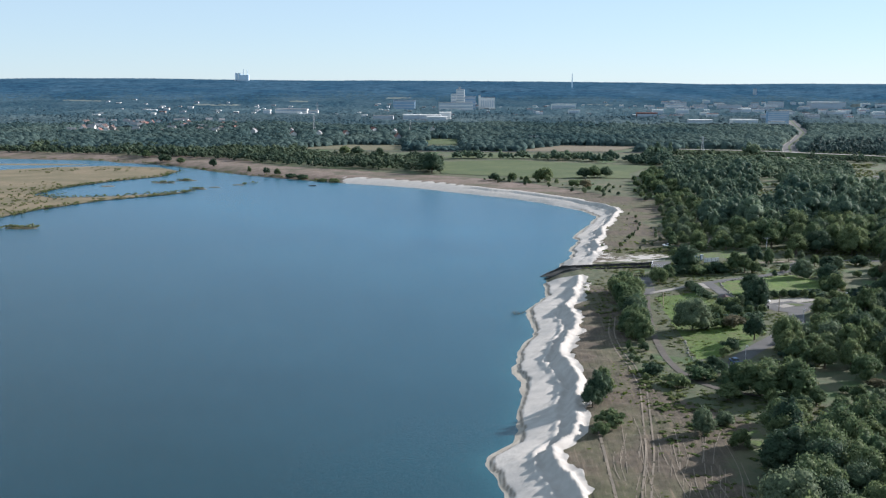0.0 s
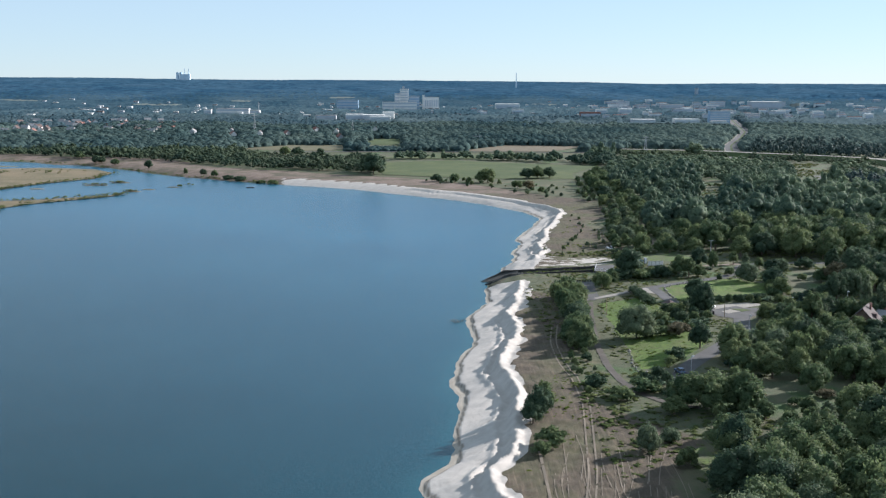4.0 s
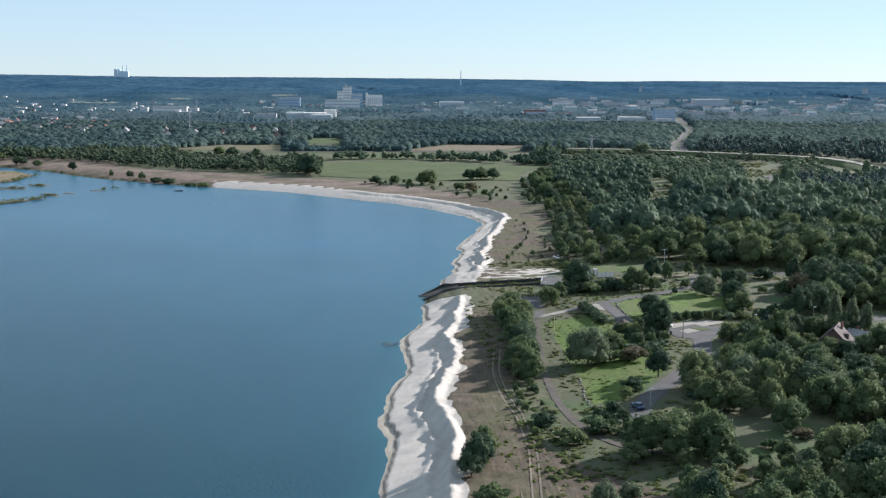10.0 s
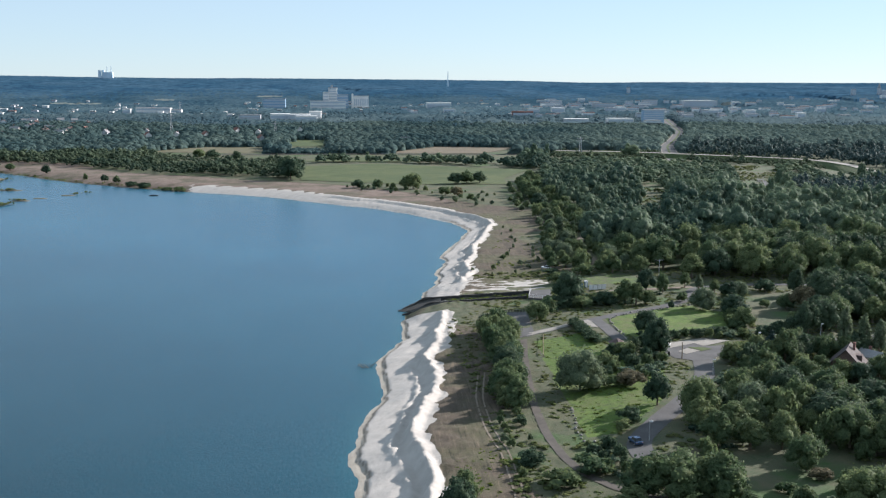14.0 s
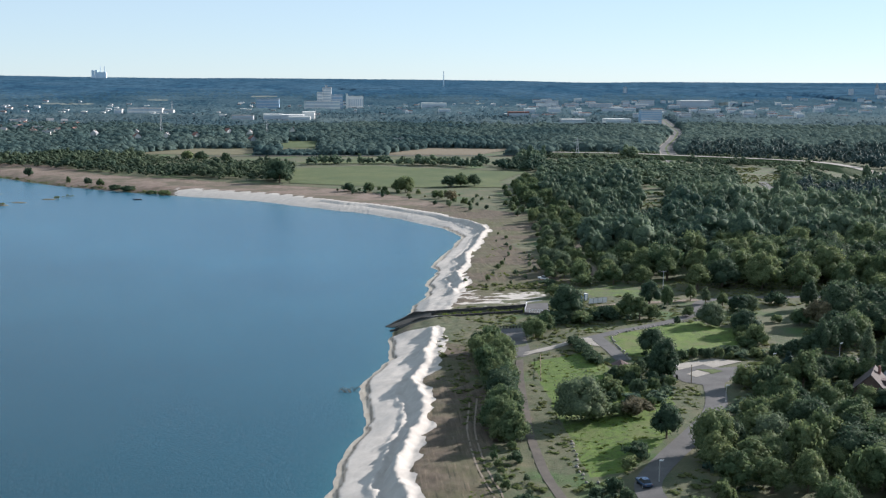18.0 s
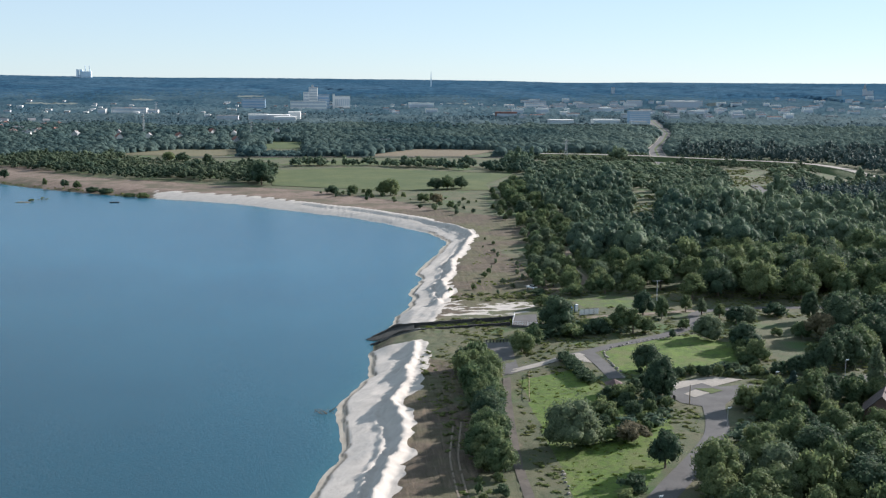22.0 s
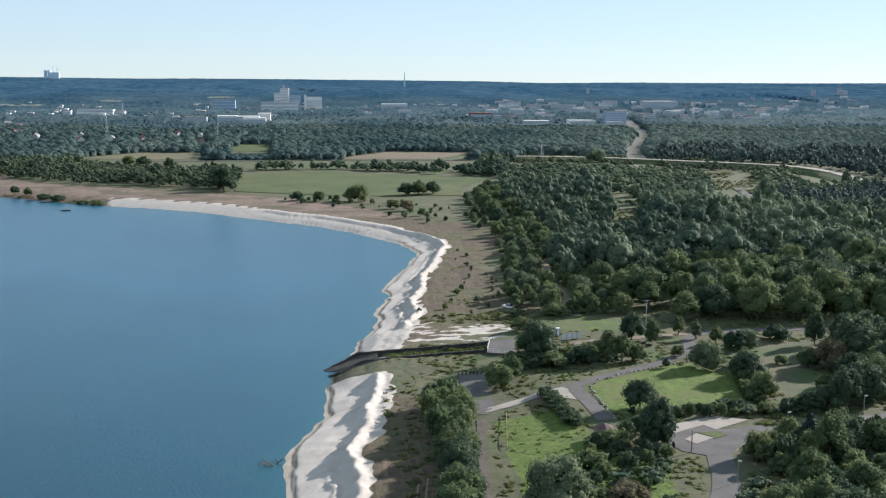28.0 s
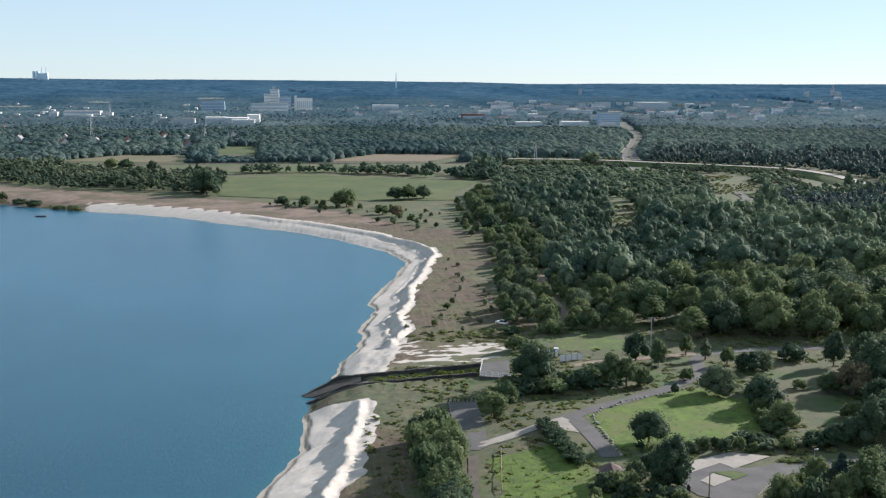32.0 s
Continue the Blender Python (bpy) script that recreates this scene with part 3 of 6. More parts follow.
def strip(name, line, width, material, label, category="road", lift=0.09, step=3.0, banked=False):
    """A road draped over the ground along a line."""
    pts = []
    for (x0, y0), (x1, y1) in zip(line, line[1:]):
        k = max(1, int(math.hypot(x1 - x0, y1 - y0) / step))
        pts += [(x0 + (x1 - x0) * i / k, y0 + (y1 - y0) * i / k) for i in range(k)]
    pts.append(line[-1])
    p = np.array(pts, float)
    for _ in range(3):
        p[1:-1] = 0.25 * p[:-2] + 0.5 * p[1:-1] + 0.25 * p[2:]
    t = np.gradient(p, axis=0)
    t /= np.linalg.norm(t, axis=1)[:, None]
    nrm = np.stack([t[:, 1], -t[:, 0]], 1)
    rows = []
    for off in (-0.5, -0.17, 0.17, 0.5):
        e = p + nrm * (width * off)
        rows.append(np.column_stack([e, height(e[:, 0], e[:, 1]) + (0.02 if banked and abs(off) > 0.4 else lift)]))
    v = np.stack(rows, 1)
    n = len(p)
    idx = np.arange(n * 4).reshape(n, 4)
    q = np.stack([idx[:-1, :-1], idx[:-1, 1:], idx[1:, 1:], idx[1:, :-1]], -1).reshape(-1, 4)
    return tagged(new(name, mesh_from(name, v.reshape(-1, 3), [q], material)), label, category, kind="structure")


def patch(name, poly, material, label, category, lift=0.08):
    """A flat piece of ground with an outline of its own."""
    bm = bmesh.new()
    f = bm.faces.new([bm.verts.new((x, y, float(height(x, y)) + lift)) for x, y in poly])
    bmesh.ops.triangulate(bm, faces=[f])
    bmesh.ops.recalc_face_normals(bm, faces=bm.faces[:])
    me = bpy.data.meshes.new(name)
    bm.to_mesh(me)
    bm.free()
    me.materials.append(material)
    return tagged(new(name, me), label, category, kind="structure")


strip("promenade_path", PROMENADE, 2.0, OLD_PATH, "narrow brown-grey worn path between dry verges", "path")
strip("park_road", ROAD_B, 3.6, ASPHALT, "asphalt lane curving round the lawn", "road")
# Paler than the asphalt below: sandy, with sunlight put into its colour.
strip("sandy_lane", ROAD_B[:4], 2.8, PALE_PAVING, "pale sandy lane over the asphalt, sunlight in its tone", "road", 0.13)
strip("park_road_branch", ROAD_B2, 4.0, ASPHALT, "short asphalt branch beside a lawn", "road", 0.11)
strip("residential_road", ROAD_C, 5.2, ASPHALT, "asphalt road winding between trees", "road")
strip("highway", HIGHWAY, 17.0, ASPHALT, "wide dual carriageway cut through the woods", "road", 0.4, 12)
strip("highway_median", HIGHWAY, 2.4, FIELD, "grassy strip between two carriageways", "verge", 0.47, 12)
for off in (-8, 8):
    strip("edge_line", [(x + off, y) for x, y in HIGHWAY], 0.7, PALE_PAVING, "pale paved shoulder of the highway", "road", 0.47, 12)
strip("road_embankment", CROSS_ROAD[3:], 26.0, FIELD, "grassy embankment under the crossing road", "embankment", 4.5, 12, True)
strip("country_road", CROSS_ROAD[:4], 6.0, ASPHALT, "narrow country road before the woods", "road", 0.5, 12)
strip("bridge_road", CROSS_ROAD[3:], 9.0, PALE_PAVING, "pale road crossing the highway at the wood's edge", "road", 4.6, 12)

# ---- fields ----
patch("meadow", [(-25, 912), (-30, 1043), (33, 1076), (166, 1002), (132, 920), (128, 872), (54, 874)], MEADOW, "mown green meadow bordered by trees", "field", 0.3)
patch("meadow_strip", [(-30, 1104), (118, 1100), (124, 1152), (-15, 1152)], MEADOW, "pale green meadow strip before the woods", "field", 0.3)
patch("ploughed_field", [(50, 1222), (150, 1214), (205, 1310), (110, 1335)], FIELD_BROWN, "brown fallow field at the wood's edge", "field", 0.3)
patch("pale_field", [(-202, 1250), (-120, 1225), (-80, 1235), (-79, 1325), (-150, 1330)], FIELD_TAN, "pale stubble field among trees", "field", 0.3)
patch("clearing", [(228, 1215), (300, 1190), (300, 1260), (240, 1270)], FIELD, "bright green clearing by the highway", "field", 0.3)
patch("light_clearing", [(-60, 1345), (-20, 1335), (-15, 1470), (-58, 1480)], FIELD, "bright green clearing among woods", "field", 0.3)


# ---- trees ----
GOLD = (1 + 5 ** 0.5) / 2
ICO_V = np.array([(-1, GOLD, 0), (1, GOLD, 0), (-1, -GOLD, 0), (1, -GOLD, 0), (0, -1, GOLD), (0, 1, GOLD), (0, -1, -GOLD), (0, 1, -GOLD),
                  (GOLD, 0, -1), (GOLD, 0, 1), (-GOLD, 0, -1), (-GOLD, 0, 1)]) / math.hypot(1, GOLD)
ICO_F = np.array([(0, 11, 5), (0, 5, 1), (0, 1, 7), (0, 7, 10), (0, 10, 11), (1, 5, 9), (5, 11, 4), (11, 10, 2), (10, 7, 6), (7, 1, 8),
                  (3, 9, 4), (3, 4, 2), (3, 2, 6), (3, 6, 8), (3, 8, 9), (4, 9, 5), (2, 4, 11), (6, 2, 10), (8, 6, 7), (9, 8, 1)])


def finer(v, f):
    """Splits every triangle of a ball into four."""
    v, seen, out = [tuple(p) for p in v], {}, []

    def middle(a, b):
        key = (min(a, b), max(a, b))
        if key not in seen:
            m = (np.array(v[a]) + np.array(v[b])) / 2
            v.append(tuple(m / np.linalg.norm(m)))
            seen[key] = len(v) - 1
        return seen[key]

    for a, b, c in f:
        ab, bc, ca = middle(a, b), middle(b, c), middle(c, a)
        out += [(a, ab, ca), (b, bc, ab), (c, ca, bc), (ab, bc, ca)]
    return np.array(v), np.array(out)


BALL_V, BALL_F = finer(ICO_V, ICO_F)


def crown_arrays(rng, wide, tall, lobes, leaves, size, base=0.25, tip=0.0, droop=0.0, core=True, fill=0.8, fine=True):
    """A crown of billowing lobes set over a dome: each has a rough inner mass and leaf sprays that stand out of it."""
    V, Q, T = [], [], []
    count = 0
    bv, bf = (BALL_V, BALL_F) if fine else (ICO_V, ICO_F)
    R, Rz = wide / 2, (1 - base) * tall / 2
    mid = base * tall + Rz
    ax = []
    for i in range(lobes):
        if i == 0:
            ax.append((0.0, 0.0, mid, 0.6 * R * (1 - 0.3 * tip), 0.68 * Rz, np.zeros(3)))
            continue
        h = -0.8 + 1.75 * (i - 0.5) / (lobes - 1) + rng.uniform(-0.08, 0.08)
        a = i * 2.39996 + rng.uniform(-0.5, 0.5)
        flat = math.sqrt(max(0.05, 1 - min(0.98, abs(h)) ** 2))
        narrow = 1 - tip * max(0.0, (h + 0.8) / 1.75)
        lr = rng.uniform(0.27, 0.47) * (0.55 + 0.45 * narrow) + (0.05 if h < -0.2 else 0.0)
        out = rng.uniform(0.52, 0.78) + (0.12 if h < 0 else 0.0)
        d = np.array((math.cos(a) * flat, math.sin(a) * flat, h))
        ax.append((d[0] * out * R * narrow, d[1] * out * R * narrow, mid + h * Rz * rng.uniform(0.5, 0.72), lr * R, lr * Rz * rng.uniform(0.8, 1.05), d))
    per = max(1, leaves // lobes)
    for cx, cy, cz, rr, rz, d in ax:
        p = rng.normal(size=(per, 3)) + d * 0.7 + np.array((0, 0, 0.25))
        p /= np.linalg.norm(p, axis=1)[:, None]
        c = np.column_stack([cx + p[:, 0] * rr, cy + p[:, 1] * rr, cz + p[:, 2] * rz]) * 1.0
        c += rng.normal(size=c.shape) * rr * 0.17
        c[:, 2] -= droop * np.hypot(c[:, 0], c[:, 1]) ** 1.5
        nrm = p + rng.normal(size=p.shape) * 0.55
        nrm /= np.linalg.norm(nrm, axis=1)[:, None]
        u = np.cross(nrm, rng.normal(size=p.shape))
        u /= np.linalg.norm(u, axis=1)[:, None]
        w = np.cross(nrm, u)
        s = size * rng.uniform(0.6, 1.4, size=(per, 1))
        quad = np.stack([c - u * s - w * s * 0.5, c + u * s * 0.3 - w * s * 0.8, c + u * s + w * s * 0.4, c - u * s * 0.2 + w * s * 0.9], 1)
        V.append(quad.reshape(-1, 3))
        Q.append(count + np.arange(per * 4).reshape(-1, 4))
        count += per * 4
        if core:
            k = np.array((rr, rr, rz)) * fill
            ball = np.array((cx, cy, cz)) + bv * k * rng.uniform(0.82, 1.16, size=(len(bv), 1))
            ball[:, 2] -= droop * np.hypot(ball[:, 0], ball[:, 1]) ** 1.5
            V.append(ball)
            T.append(count + bf)
            count += len(bv)
    return np.concatenate(V), np.concatenate(Q), (np.concatenate(T) if T else np.zeros((0, 3), int))


def trunk_bm(rng, tall, thick, reach):
    bm = rod((0, 0, -0.4), (0, 0, tall * reach), thick, thick * 0.45, 7)
    for i in range(4):
        a = i * 1.7 + rng.uniform(0, 1)
        z = tall * rng.uniform(0.25, 0.45)
        r = tall * 0.2
        limb = rod((0, 0, z), (math.cos(a) * r, math.sin(a) * r, z + tall * 0.22), thick * 0.4, thick * 0.12, 5)
        me = bpy.data.meshes.new("limb")
        limb.to_mesh(me)
        limb.free()
        bm.from_mesh(me)
        bpy.data.meshes.remove(me)
    return bm


RNG = np.random.default_rng(7)
TREES = {}


def tree_kind(key, name, label, category, leaf, wide, tall, lobes, leaves, size, base=0.2, tip=0.3, droop=0.0, trunk=True):
    """One model tree with its trunk and crown, far below the ground; copies are set out from it."""
    root = tagged(new(name), label, category)
    v, q, t = crown_arrays(RNG, wide, tall, lobes, leaves, size, base, tip, droop)
    under("crown", mesh_from("crown", v, [q, t], leaf), root)
    if trunk:
        part("trunk", trunk_bm(RNG, tall, 0.035 * tall ** 0.9, 0.75), BARK, root)
    TREES[key] = (root, wide, tall)


OAK = "broad green deciduous tree with a full rounded crown"
for i in range(4):
    tree_kind("oak%d" % i, "tree", OAK, "tree", LEAF, 9, 10, (20, 26, 16, 23)[i], 2000, 0.22, 0.04, (0.15, 0.35, 0.1, 0.25)[i])
for i in range(2):
    tree_kind("dark%d" % i, "tree", "dark green deciduous tree with a dense crown", "tree", LEAF_DARK, 8, 11, 21, 2000, 0.22, 0.04, 0.2)
tree_kind("willow", "willow_tree", "grey-green willow with a wide domed crown", "tree", LEAF_GREY, 11, 9, 30, 2800, 0.22, 0.0, 0.1, 0.015)
tree_kind("poplar", "poplar_tree", "slender upright poplar with light green leaves", "tree", LEAF_GREY, 4, 12, 16, 1100, 0.23, 0.05, 0.5)
tree_kind("birch", "birch_tree", "light birch with an airy crown", "tree", LEAF, 6, 11, 15, 1200, 0.23, 0.1, 0.5)
tree_kind("spruce", "spruce_tree", "dark conical spruce beside the road", "tree", NEEDLE, 5, 12, 22, 1300, 0.3, 0.05, 0.95)
tree_kind("gold", "tree", "deciduous tree with leaves turning yellow", "tree", LEAF_YELLOW, 8, 9, 18, 1400, 0.24, 0.05)
for i in range(3):
    tree_kind("bush%d" % i, "bush", "dense green bush on rough grass", "bush", LEAF if i else LEAF_DARK, 5, 3.4, 11, 900, 0.21, 0.0, 0.2, 0, False)
tree_kind("shrub", "shrub", "low light green shrub on dry soil", "bush", LEAF_GREY, 2.4, 1.8, 5, 200, 0.2, 0.0, 0.2, 0, False)
USED = {}


def plant(key, x, y, tall=None, wide=None, turn=None):
    root, w, h = TREES[key]
    sz = (tall or h) / h
    sx = (wide or w * sz) / w
    turn = RNG.uniform(0, 360) if turn is None else turn
    z = float(height(x, y))
    m = pose(x, y, z, 0, 0, turn)
    ob = root if key not in USED else copy_thing(root, m)
    ob.matrix_basis = m @ Matrix.Diagonal((sx, sx, sz, 1))
    USED[key] = True
    return ob


def plant_rows(rows):
    for key, x, y, tall, wide in rows:
        plant(key, x, y, tall, wide)


# round the meadow and the winding road
plant_rows([("willow", 69.2, 332, 10.5, 11.5), ("bush1", 80, 350, 4, 7), ("dark0", 101, 387, 8, 7.5), ("bush2", 88, 362, 4, 6), ("dark1", 84.1, 315.4, 8.3, 6.5), ("oak0", 90, 303.6, 10.5, 9), ("bush0", 74.8, 304.5, 3.6, 4.9),
            ("bush1", 71.7, 299, 2.8, 3.4), ("gold", 82, 332, 4.2, 8), ("bush2", 77, 333, 3, 5), ("oak1", 67, 261, 8.5, 9), ("oak2", 72.5, 259, 9.5, 12), ("oak3", 79, 257, 9.5, 10), ("oak2", 99.6, 298, 6.8, 9.6),
            ("birch", 109.3, 301.4, 5, 5.6), ("oak3", 115, 329.5, 10, 8.4), ("oak1", 126, 329, 6.5, 9), ("dark0", 117.4, 297, 8.5, 12), ("dark1", 124, 287, 9.5, 10.6), ("birch", 128, 348, 11, 7)])
# round the rough clearing
plant_rows([("oak2", 101, 270, 8, 7.5), ("bush1", 92.5, 259, 2.3, 4.1), ("gold", 101.8, 265.5, 2.4, 4.8), ("poplar", 92.6, 240, 7.3, 4.3), ("oak0", 104, 249, 8.7, 10), ("dark0", 109.4, 245, 10, 7), ("oak1", 84, 239, 5.3, 5.3),
            ("oak3", 85, 231, 6.4, 7.2), ("birch", 73, 234.4, 5.4, 6.2), ("birch", 62.8, 256, 4.7, 6.9), ("bush1", 60, 275.7, 3.4, 8.5), ("bush2", 52.6, 269.3, 3.4, 7), ("bush0", 48.5, 281.3, 3.2, 5.5), ("willow", 57.5, 236.8, 3.3, 4.2),
            ("willow", 51.5, 230.7, 6, 4.9), ("bush1", 57.3, 221.4, 4.3, 4.7), ("dark1", 66.4, 218, 12, 7.5), ("oak1", 75.8, 215, 10.7, 10.4), ("oak3", 86.3, 218.6, 8.5, 9.3), ("oak0", 64.6, 193, 8.7, 8.3), ("dark0", 71, 188, 8.5, 8.1), ("oak2", 58.8, 187.6, 5.8, 6.1)])
# the row along the shore path, and the clump before the sand
plant_rows([("poplar", 153, 355, 13, 4), ("poplar", 156, 352, 12, 4), ("poplar", 150, 360, 14, 4.5), ("oak1", 57, 397, 7, 5), ("oak2", 55, 378, 7, 6), ("oak3", 54, 362, 8, 6), ("dark0", 54, 350, 8, 6), ("oak0", 51, 338, 7, 6),
            ("oak1", 48.5, 327.6, 7.7, 7.5), ("dark1", 31.3, 254, 8.5, 6.5), ("oak1", 33, 261, 7, 5), ("dark0", 29.5, 251, 6, 5), ("birch", 32.5, 257, 9, 4.5), ("bush1", 32, 236, 4, 7), ("bush2", 29, 230, 3, 4)])
# round the lawn and the park lane
plant_rows([("dark0", 86.6, 434, 12, 10.5), ("dark1", 96.7, 361.2, 11, 7.5), ("willow", 129.2, 421, 7.5, 8.2), ("dark0", 135.3, 408.4, 8, 8.5), ("oak1", 132.7, 392, 7, 7), ("dark1", 145, 440, 5.8, 6.7), ("willow", 149.3, 442.3, 5.4, 6),
            ("birch", 142, 447, 5.6, 4.5), ("poplar", 138.4, 453.5, 6.3, 3.4), ("birch", 134.7, 458.5, 6.4, 4.1), ("oak0", 123.4, 448.3, 8, 4.2), ("dark0", 119.2, 454.8, 8.6, 7), ("birch", 105.3, 430, 9.5, 6.3), ("birch", 108.8, 429, 8.5, 5.6),
            ("oak1", 113.1, 430.2, 5.1, 5.6), ("bush0", 97.7, 429.5, 5, 7), ("bush1", 103.2, 434, 2.9, 5.7), ("dark1", 119, 422.6, 2.8, 2.1), ("bush2", 126.1, 433.9, 3.4, 3.6), ("bush0", 161.4, 449.9, 4.5, 7), ("spruce", 160.5, 451, 5.5, 2.5),
            ("dark1", 170, 442.8, 10, 5.6), ("gold", 162, 416.9, 9, 10.3), ("oak3", 157, 419, 5.5, 6), ("dark0", 171, 421, 14, 11.5), ("dark1", 179, 428, 13, 11), ("dark0", 180, 414, 13, 12), ("oak0", 172, 408, 10, 10)])
plant_rows([("bush0", 134.9, 381, 3.6, 5.5), ("dark1", 139, 381, 5, 5.5), ("dark0", 144.5, 382, 6.7, 7.2), ("dark1", 149, 382.5, 10.5, 7.5), ("dark0", 155, 386, 11, 9), ("oak2", 162, 392, 11, 10), ("dark1", 160, 401, 9, 9), ("bush1", 152, 398, 4, 6),
            ("spruce", 126.5, 354, 9.5, 4.4), ("willow", 131, 349, 6.3, 6.1), ("bush1", 128.3, 380.5, 3, 3.6), ("bush2", 130, 390.4, 3.2, 5.5), ("bush0", 123.4, 384, 2.7, 4.7), ("bush2", 151.2, 423.2, 2.6, 3.6), ("bush1", 131, 398, 3.4, 5),
            ("bush0", 138, 415, 4, 6), ("oak1", 140, 421, 5, 6), ("bush0", 84, 430, 4, 9), ("bush1", 90, 427, 4, 8), ("oak2", 72, 412, 7, 7), ("oak3", 77, 420, 6, 6), ("bush2", 103.9, 490.6, 4.2, 8), ("bush1", 89.6, 471, 4.6, 6.4), ("bush0", 91.5, 493, 2.6, 6)])


def scatter(poly, gap, keys, tall, spread, seed, keep=lambda x, y: True, most=60):
    """Trees set out over a piece of ground with a least gap."""
    r = np.random.default_rng(seed)
    xs, ys = [p[0] for p in poly], [p[1] for p in poly]
    done = []
    for _ in range(4000):
        x, y = r.uniform(min(xs), max(xs)), r.uniform(min(ys), max(ys))
        if len(done) >= most:
            break
        if not inside(x, y, poly) or not keep(x, y) or any((x - a) ** 2 + (y - b) ** 2 < gap * gap for a, b in done):
            continue
        if min(float(line_distance(x, y, l)) for l in (ROAD_B, ROAD_B2, ROAD_C, PROMENADE)) < 3.2 + gap * 0.25:
            continue
        done.append((x, y))
        h = tall * r.uniform(1 - spread, 1 + spread)
        plant(keys[int(r.integers(len(keys)))], x, y, h, h * r.uniform(0.75, 1.05), r.uniform(0, 360))
    return done


MIXED = ["oak0", "oak1", "oak2", "oak3", "dark0", "dark1", "oak1", "birch"]
LIGHT = ["oak0", "oak1", "oak2", "birch", "willow", "oak3", "dark0", "birch", "bush1"]
BUSHES = ["bush0", "bush1", "bush2"]
scatter([(54, 165), (58, 200), (66, 224), (80, 224), (104, 234), (112, 215), (95, 165)], 5.6, LIGHT + ["dark1"], 9.2, 0.3, 21, most=58)
scatter([(84, 284), (91, 306), (104, 320), (122, 325), (131, 316), (140, 306), (134, 290), (118, 280)], 6.6, LIGHT, 7.2, 0.3, 22, most=38)
scatter([(112, 312), (134, 322), (165, 345), (175, 330), (150, 280), (125, 270), (112, 284)], 7.2, LIGHT, 8.5, 0.25, 23, lambda x, y: (x - 138) ** 2 + (y - 325) ** 2 > 300, most=40)
scatter([(168, 396), (176, 440), (215, 445), (215, 390)], 7.5, MIXED, 11.5, 0.2, 24, most=30)
scatter([(48, 318), (52, 340), (53, 398), (60, 400), (58, 350), (53, 318)], 3.2, ["oak0", "oak2", "dark0", "oak3", "bush1"], 6.8, 0.25, 37, most=44)
scatter([(113, 330), (114, 352), (124, 360), (142, 362), (154, 352), (132, 348), (124, 326)], 5.0, MIXED + ["bush0", "bush1"], 6.5, 0.3, 38, lambda x, y: (x - 141) ** 2 + (y - 338) ** 2 > 120, most=34)
scatter([(96, 384), (118, 384), (124, 380), (100, 379)], 3.0, BUSHES, 2.6, 0.3, 25, most=12)
scatter([(76, 340), (86, 372), (100, 372), (96, 350), (86, 336)], 4.0, BUSHES, 3.2, 0.35, 26, most=22)
scatter([(128, 392), (134, 410), (138, 418), (141, 414), (134, 394)], 4.0, ["oak1", "bush2", "bush1", "bush0"], 3.4, 0.35, 27, most=8)
scatter([(66, 268), (60, 282), (62, 292), (72, 284), (78, 276)], 4.0, BUSHES, 2.6, 0.35, 28, most=14)
CLEARING = [(87, 276), (103, 298), (111, 299), (121, 289), (104, 262), (101, 254), (88, 250)]
scatter([(64, 228), (84, 240), (112, 245), (122, 280), (100, 302), (86, 288), (78, 270)], 4.4, BUSHES + ["oak1", "birch", "willow"], 4.0, 0.4, 39, lambda x, y: not inside(x, y, CLEARING) and not (59 < x < 66 and 218 < y < 232), most=34)
scatter([(46, 268), (52, 282), (52, 330), (47, 322), (44, 290)], 4.0, BUSHES + ["shrub"], 2.0, 0.35, 29, most=16)
scatter([(78, 426), (106, 432), (106, 440), (92, 436), (78, 434)], 4.0, BUSHES, 3.0, 0.3, 30, most=18)
scatter([(128, 505), (134, 480), (205, 464), (290, 520), (250, 560), (130, 545)], 8.2, MIXED, 12, 0.25, 31, most=85)
scatter([(103, 494), (128, 489), (131, 545), (120, 552), (110, 515)], 5.2, LIGHT + ["willow", "bush2"], 6.0, 0.35, 43, lambda x, y: line_distance(x, y, [(108, 500), (115, 513), (116, 551)]) > 4, most=26)
scatter([(92, 505), (104, 500), (122, 550), (128, 590), (134, 640), (148, 692), (138, 720), (118, 690), (112, 610), (98, 540)], 5.5, ["poplar", "birch", "willow", "birch", "bush2", "oak1", "poplar"], 6.4, 0.35, 32, lambda x, y: line_distance(x, y, [(108, 500), (115, 513), (116, 551), (120, 579), (132, 612), (146, 655)]) > 4, most=75)
scatter([(112, 700), (140, 700), (146, 760), (146, 850), (128, 860), (112, 760)], 6, ["bush1", "bush2", "birch", "poplar", "oak1"], 4.5, 0.4, 40, most=45)
scatter([(100, 560), (120, 570), (130, 650), (142, 690), (128, 700), (112, 640)], 5, ["bush1", "bush2", "shrub", "birch", "poplar"], 3.4, 0.45, 41, lambda x, y: line_distance(x, y, [(116, 551), (120, 579), (132, 612), (146, 655)]) > 4, most=45)
plant_rows([("bush0", 82 + 0.16 * k, 401 - 3.3 * k, 2.4, 4.4) for k in range(8)])
scatter([(60, 500), (88, 490), (96, 560), (96, 640), (90, 640), (80, 560)], 9.0, ["shrub", "shrub", "bush2"], 1.9, 0.4, 33, most=22)


# ---- woods ----
def template(seed, wide, tall, lobes, leaves, size, base=0.06, fill=0.8, tip=0.25, fine=True):
    return crown_arrays(np.random.default_rng(seed), wide, tall, lobes, leaves, size, base, tip, fill=fill, fine=fine)


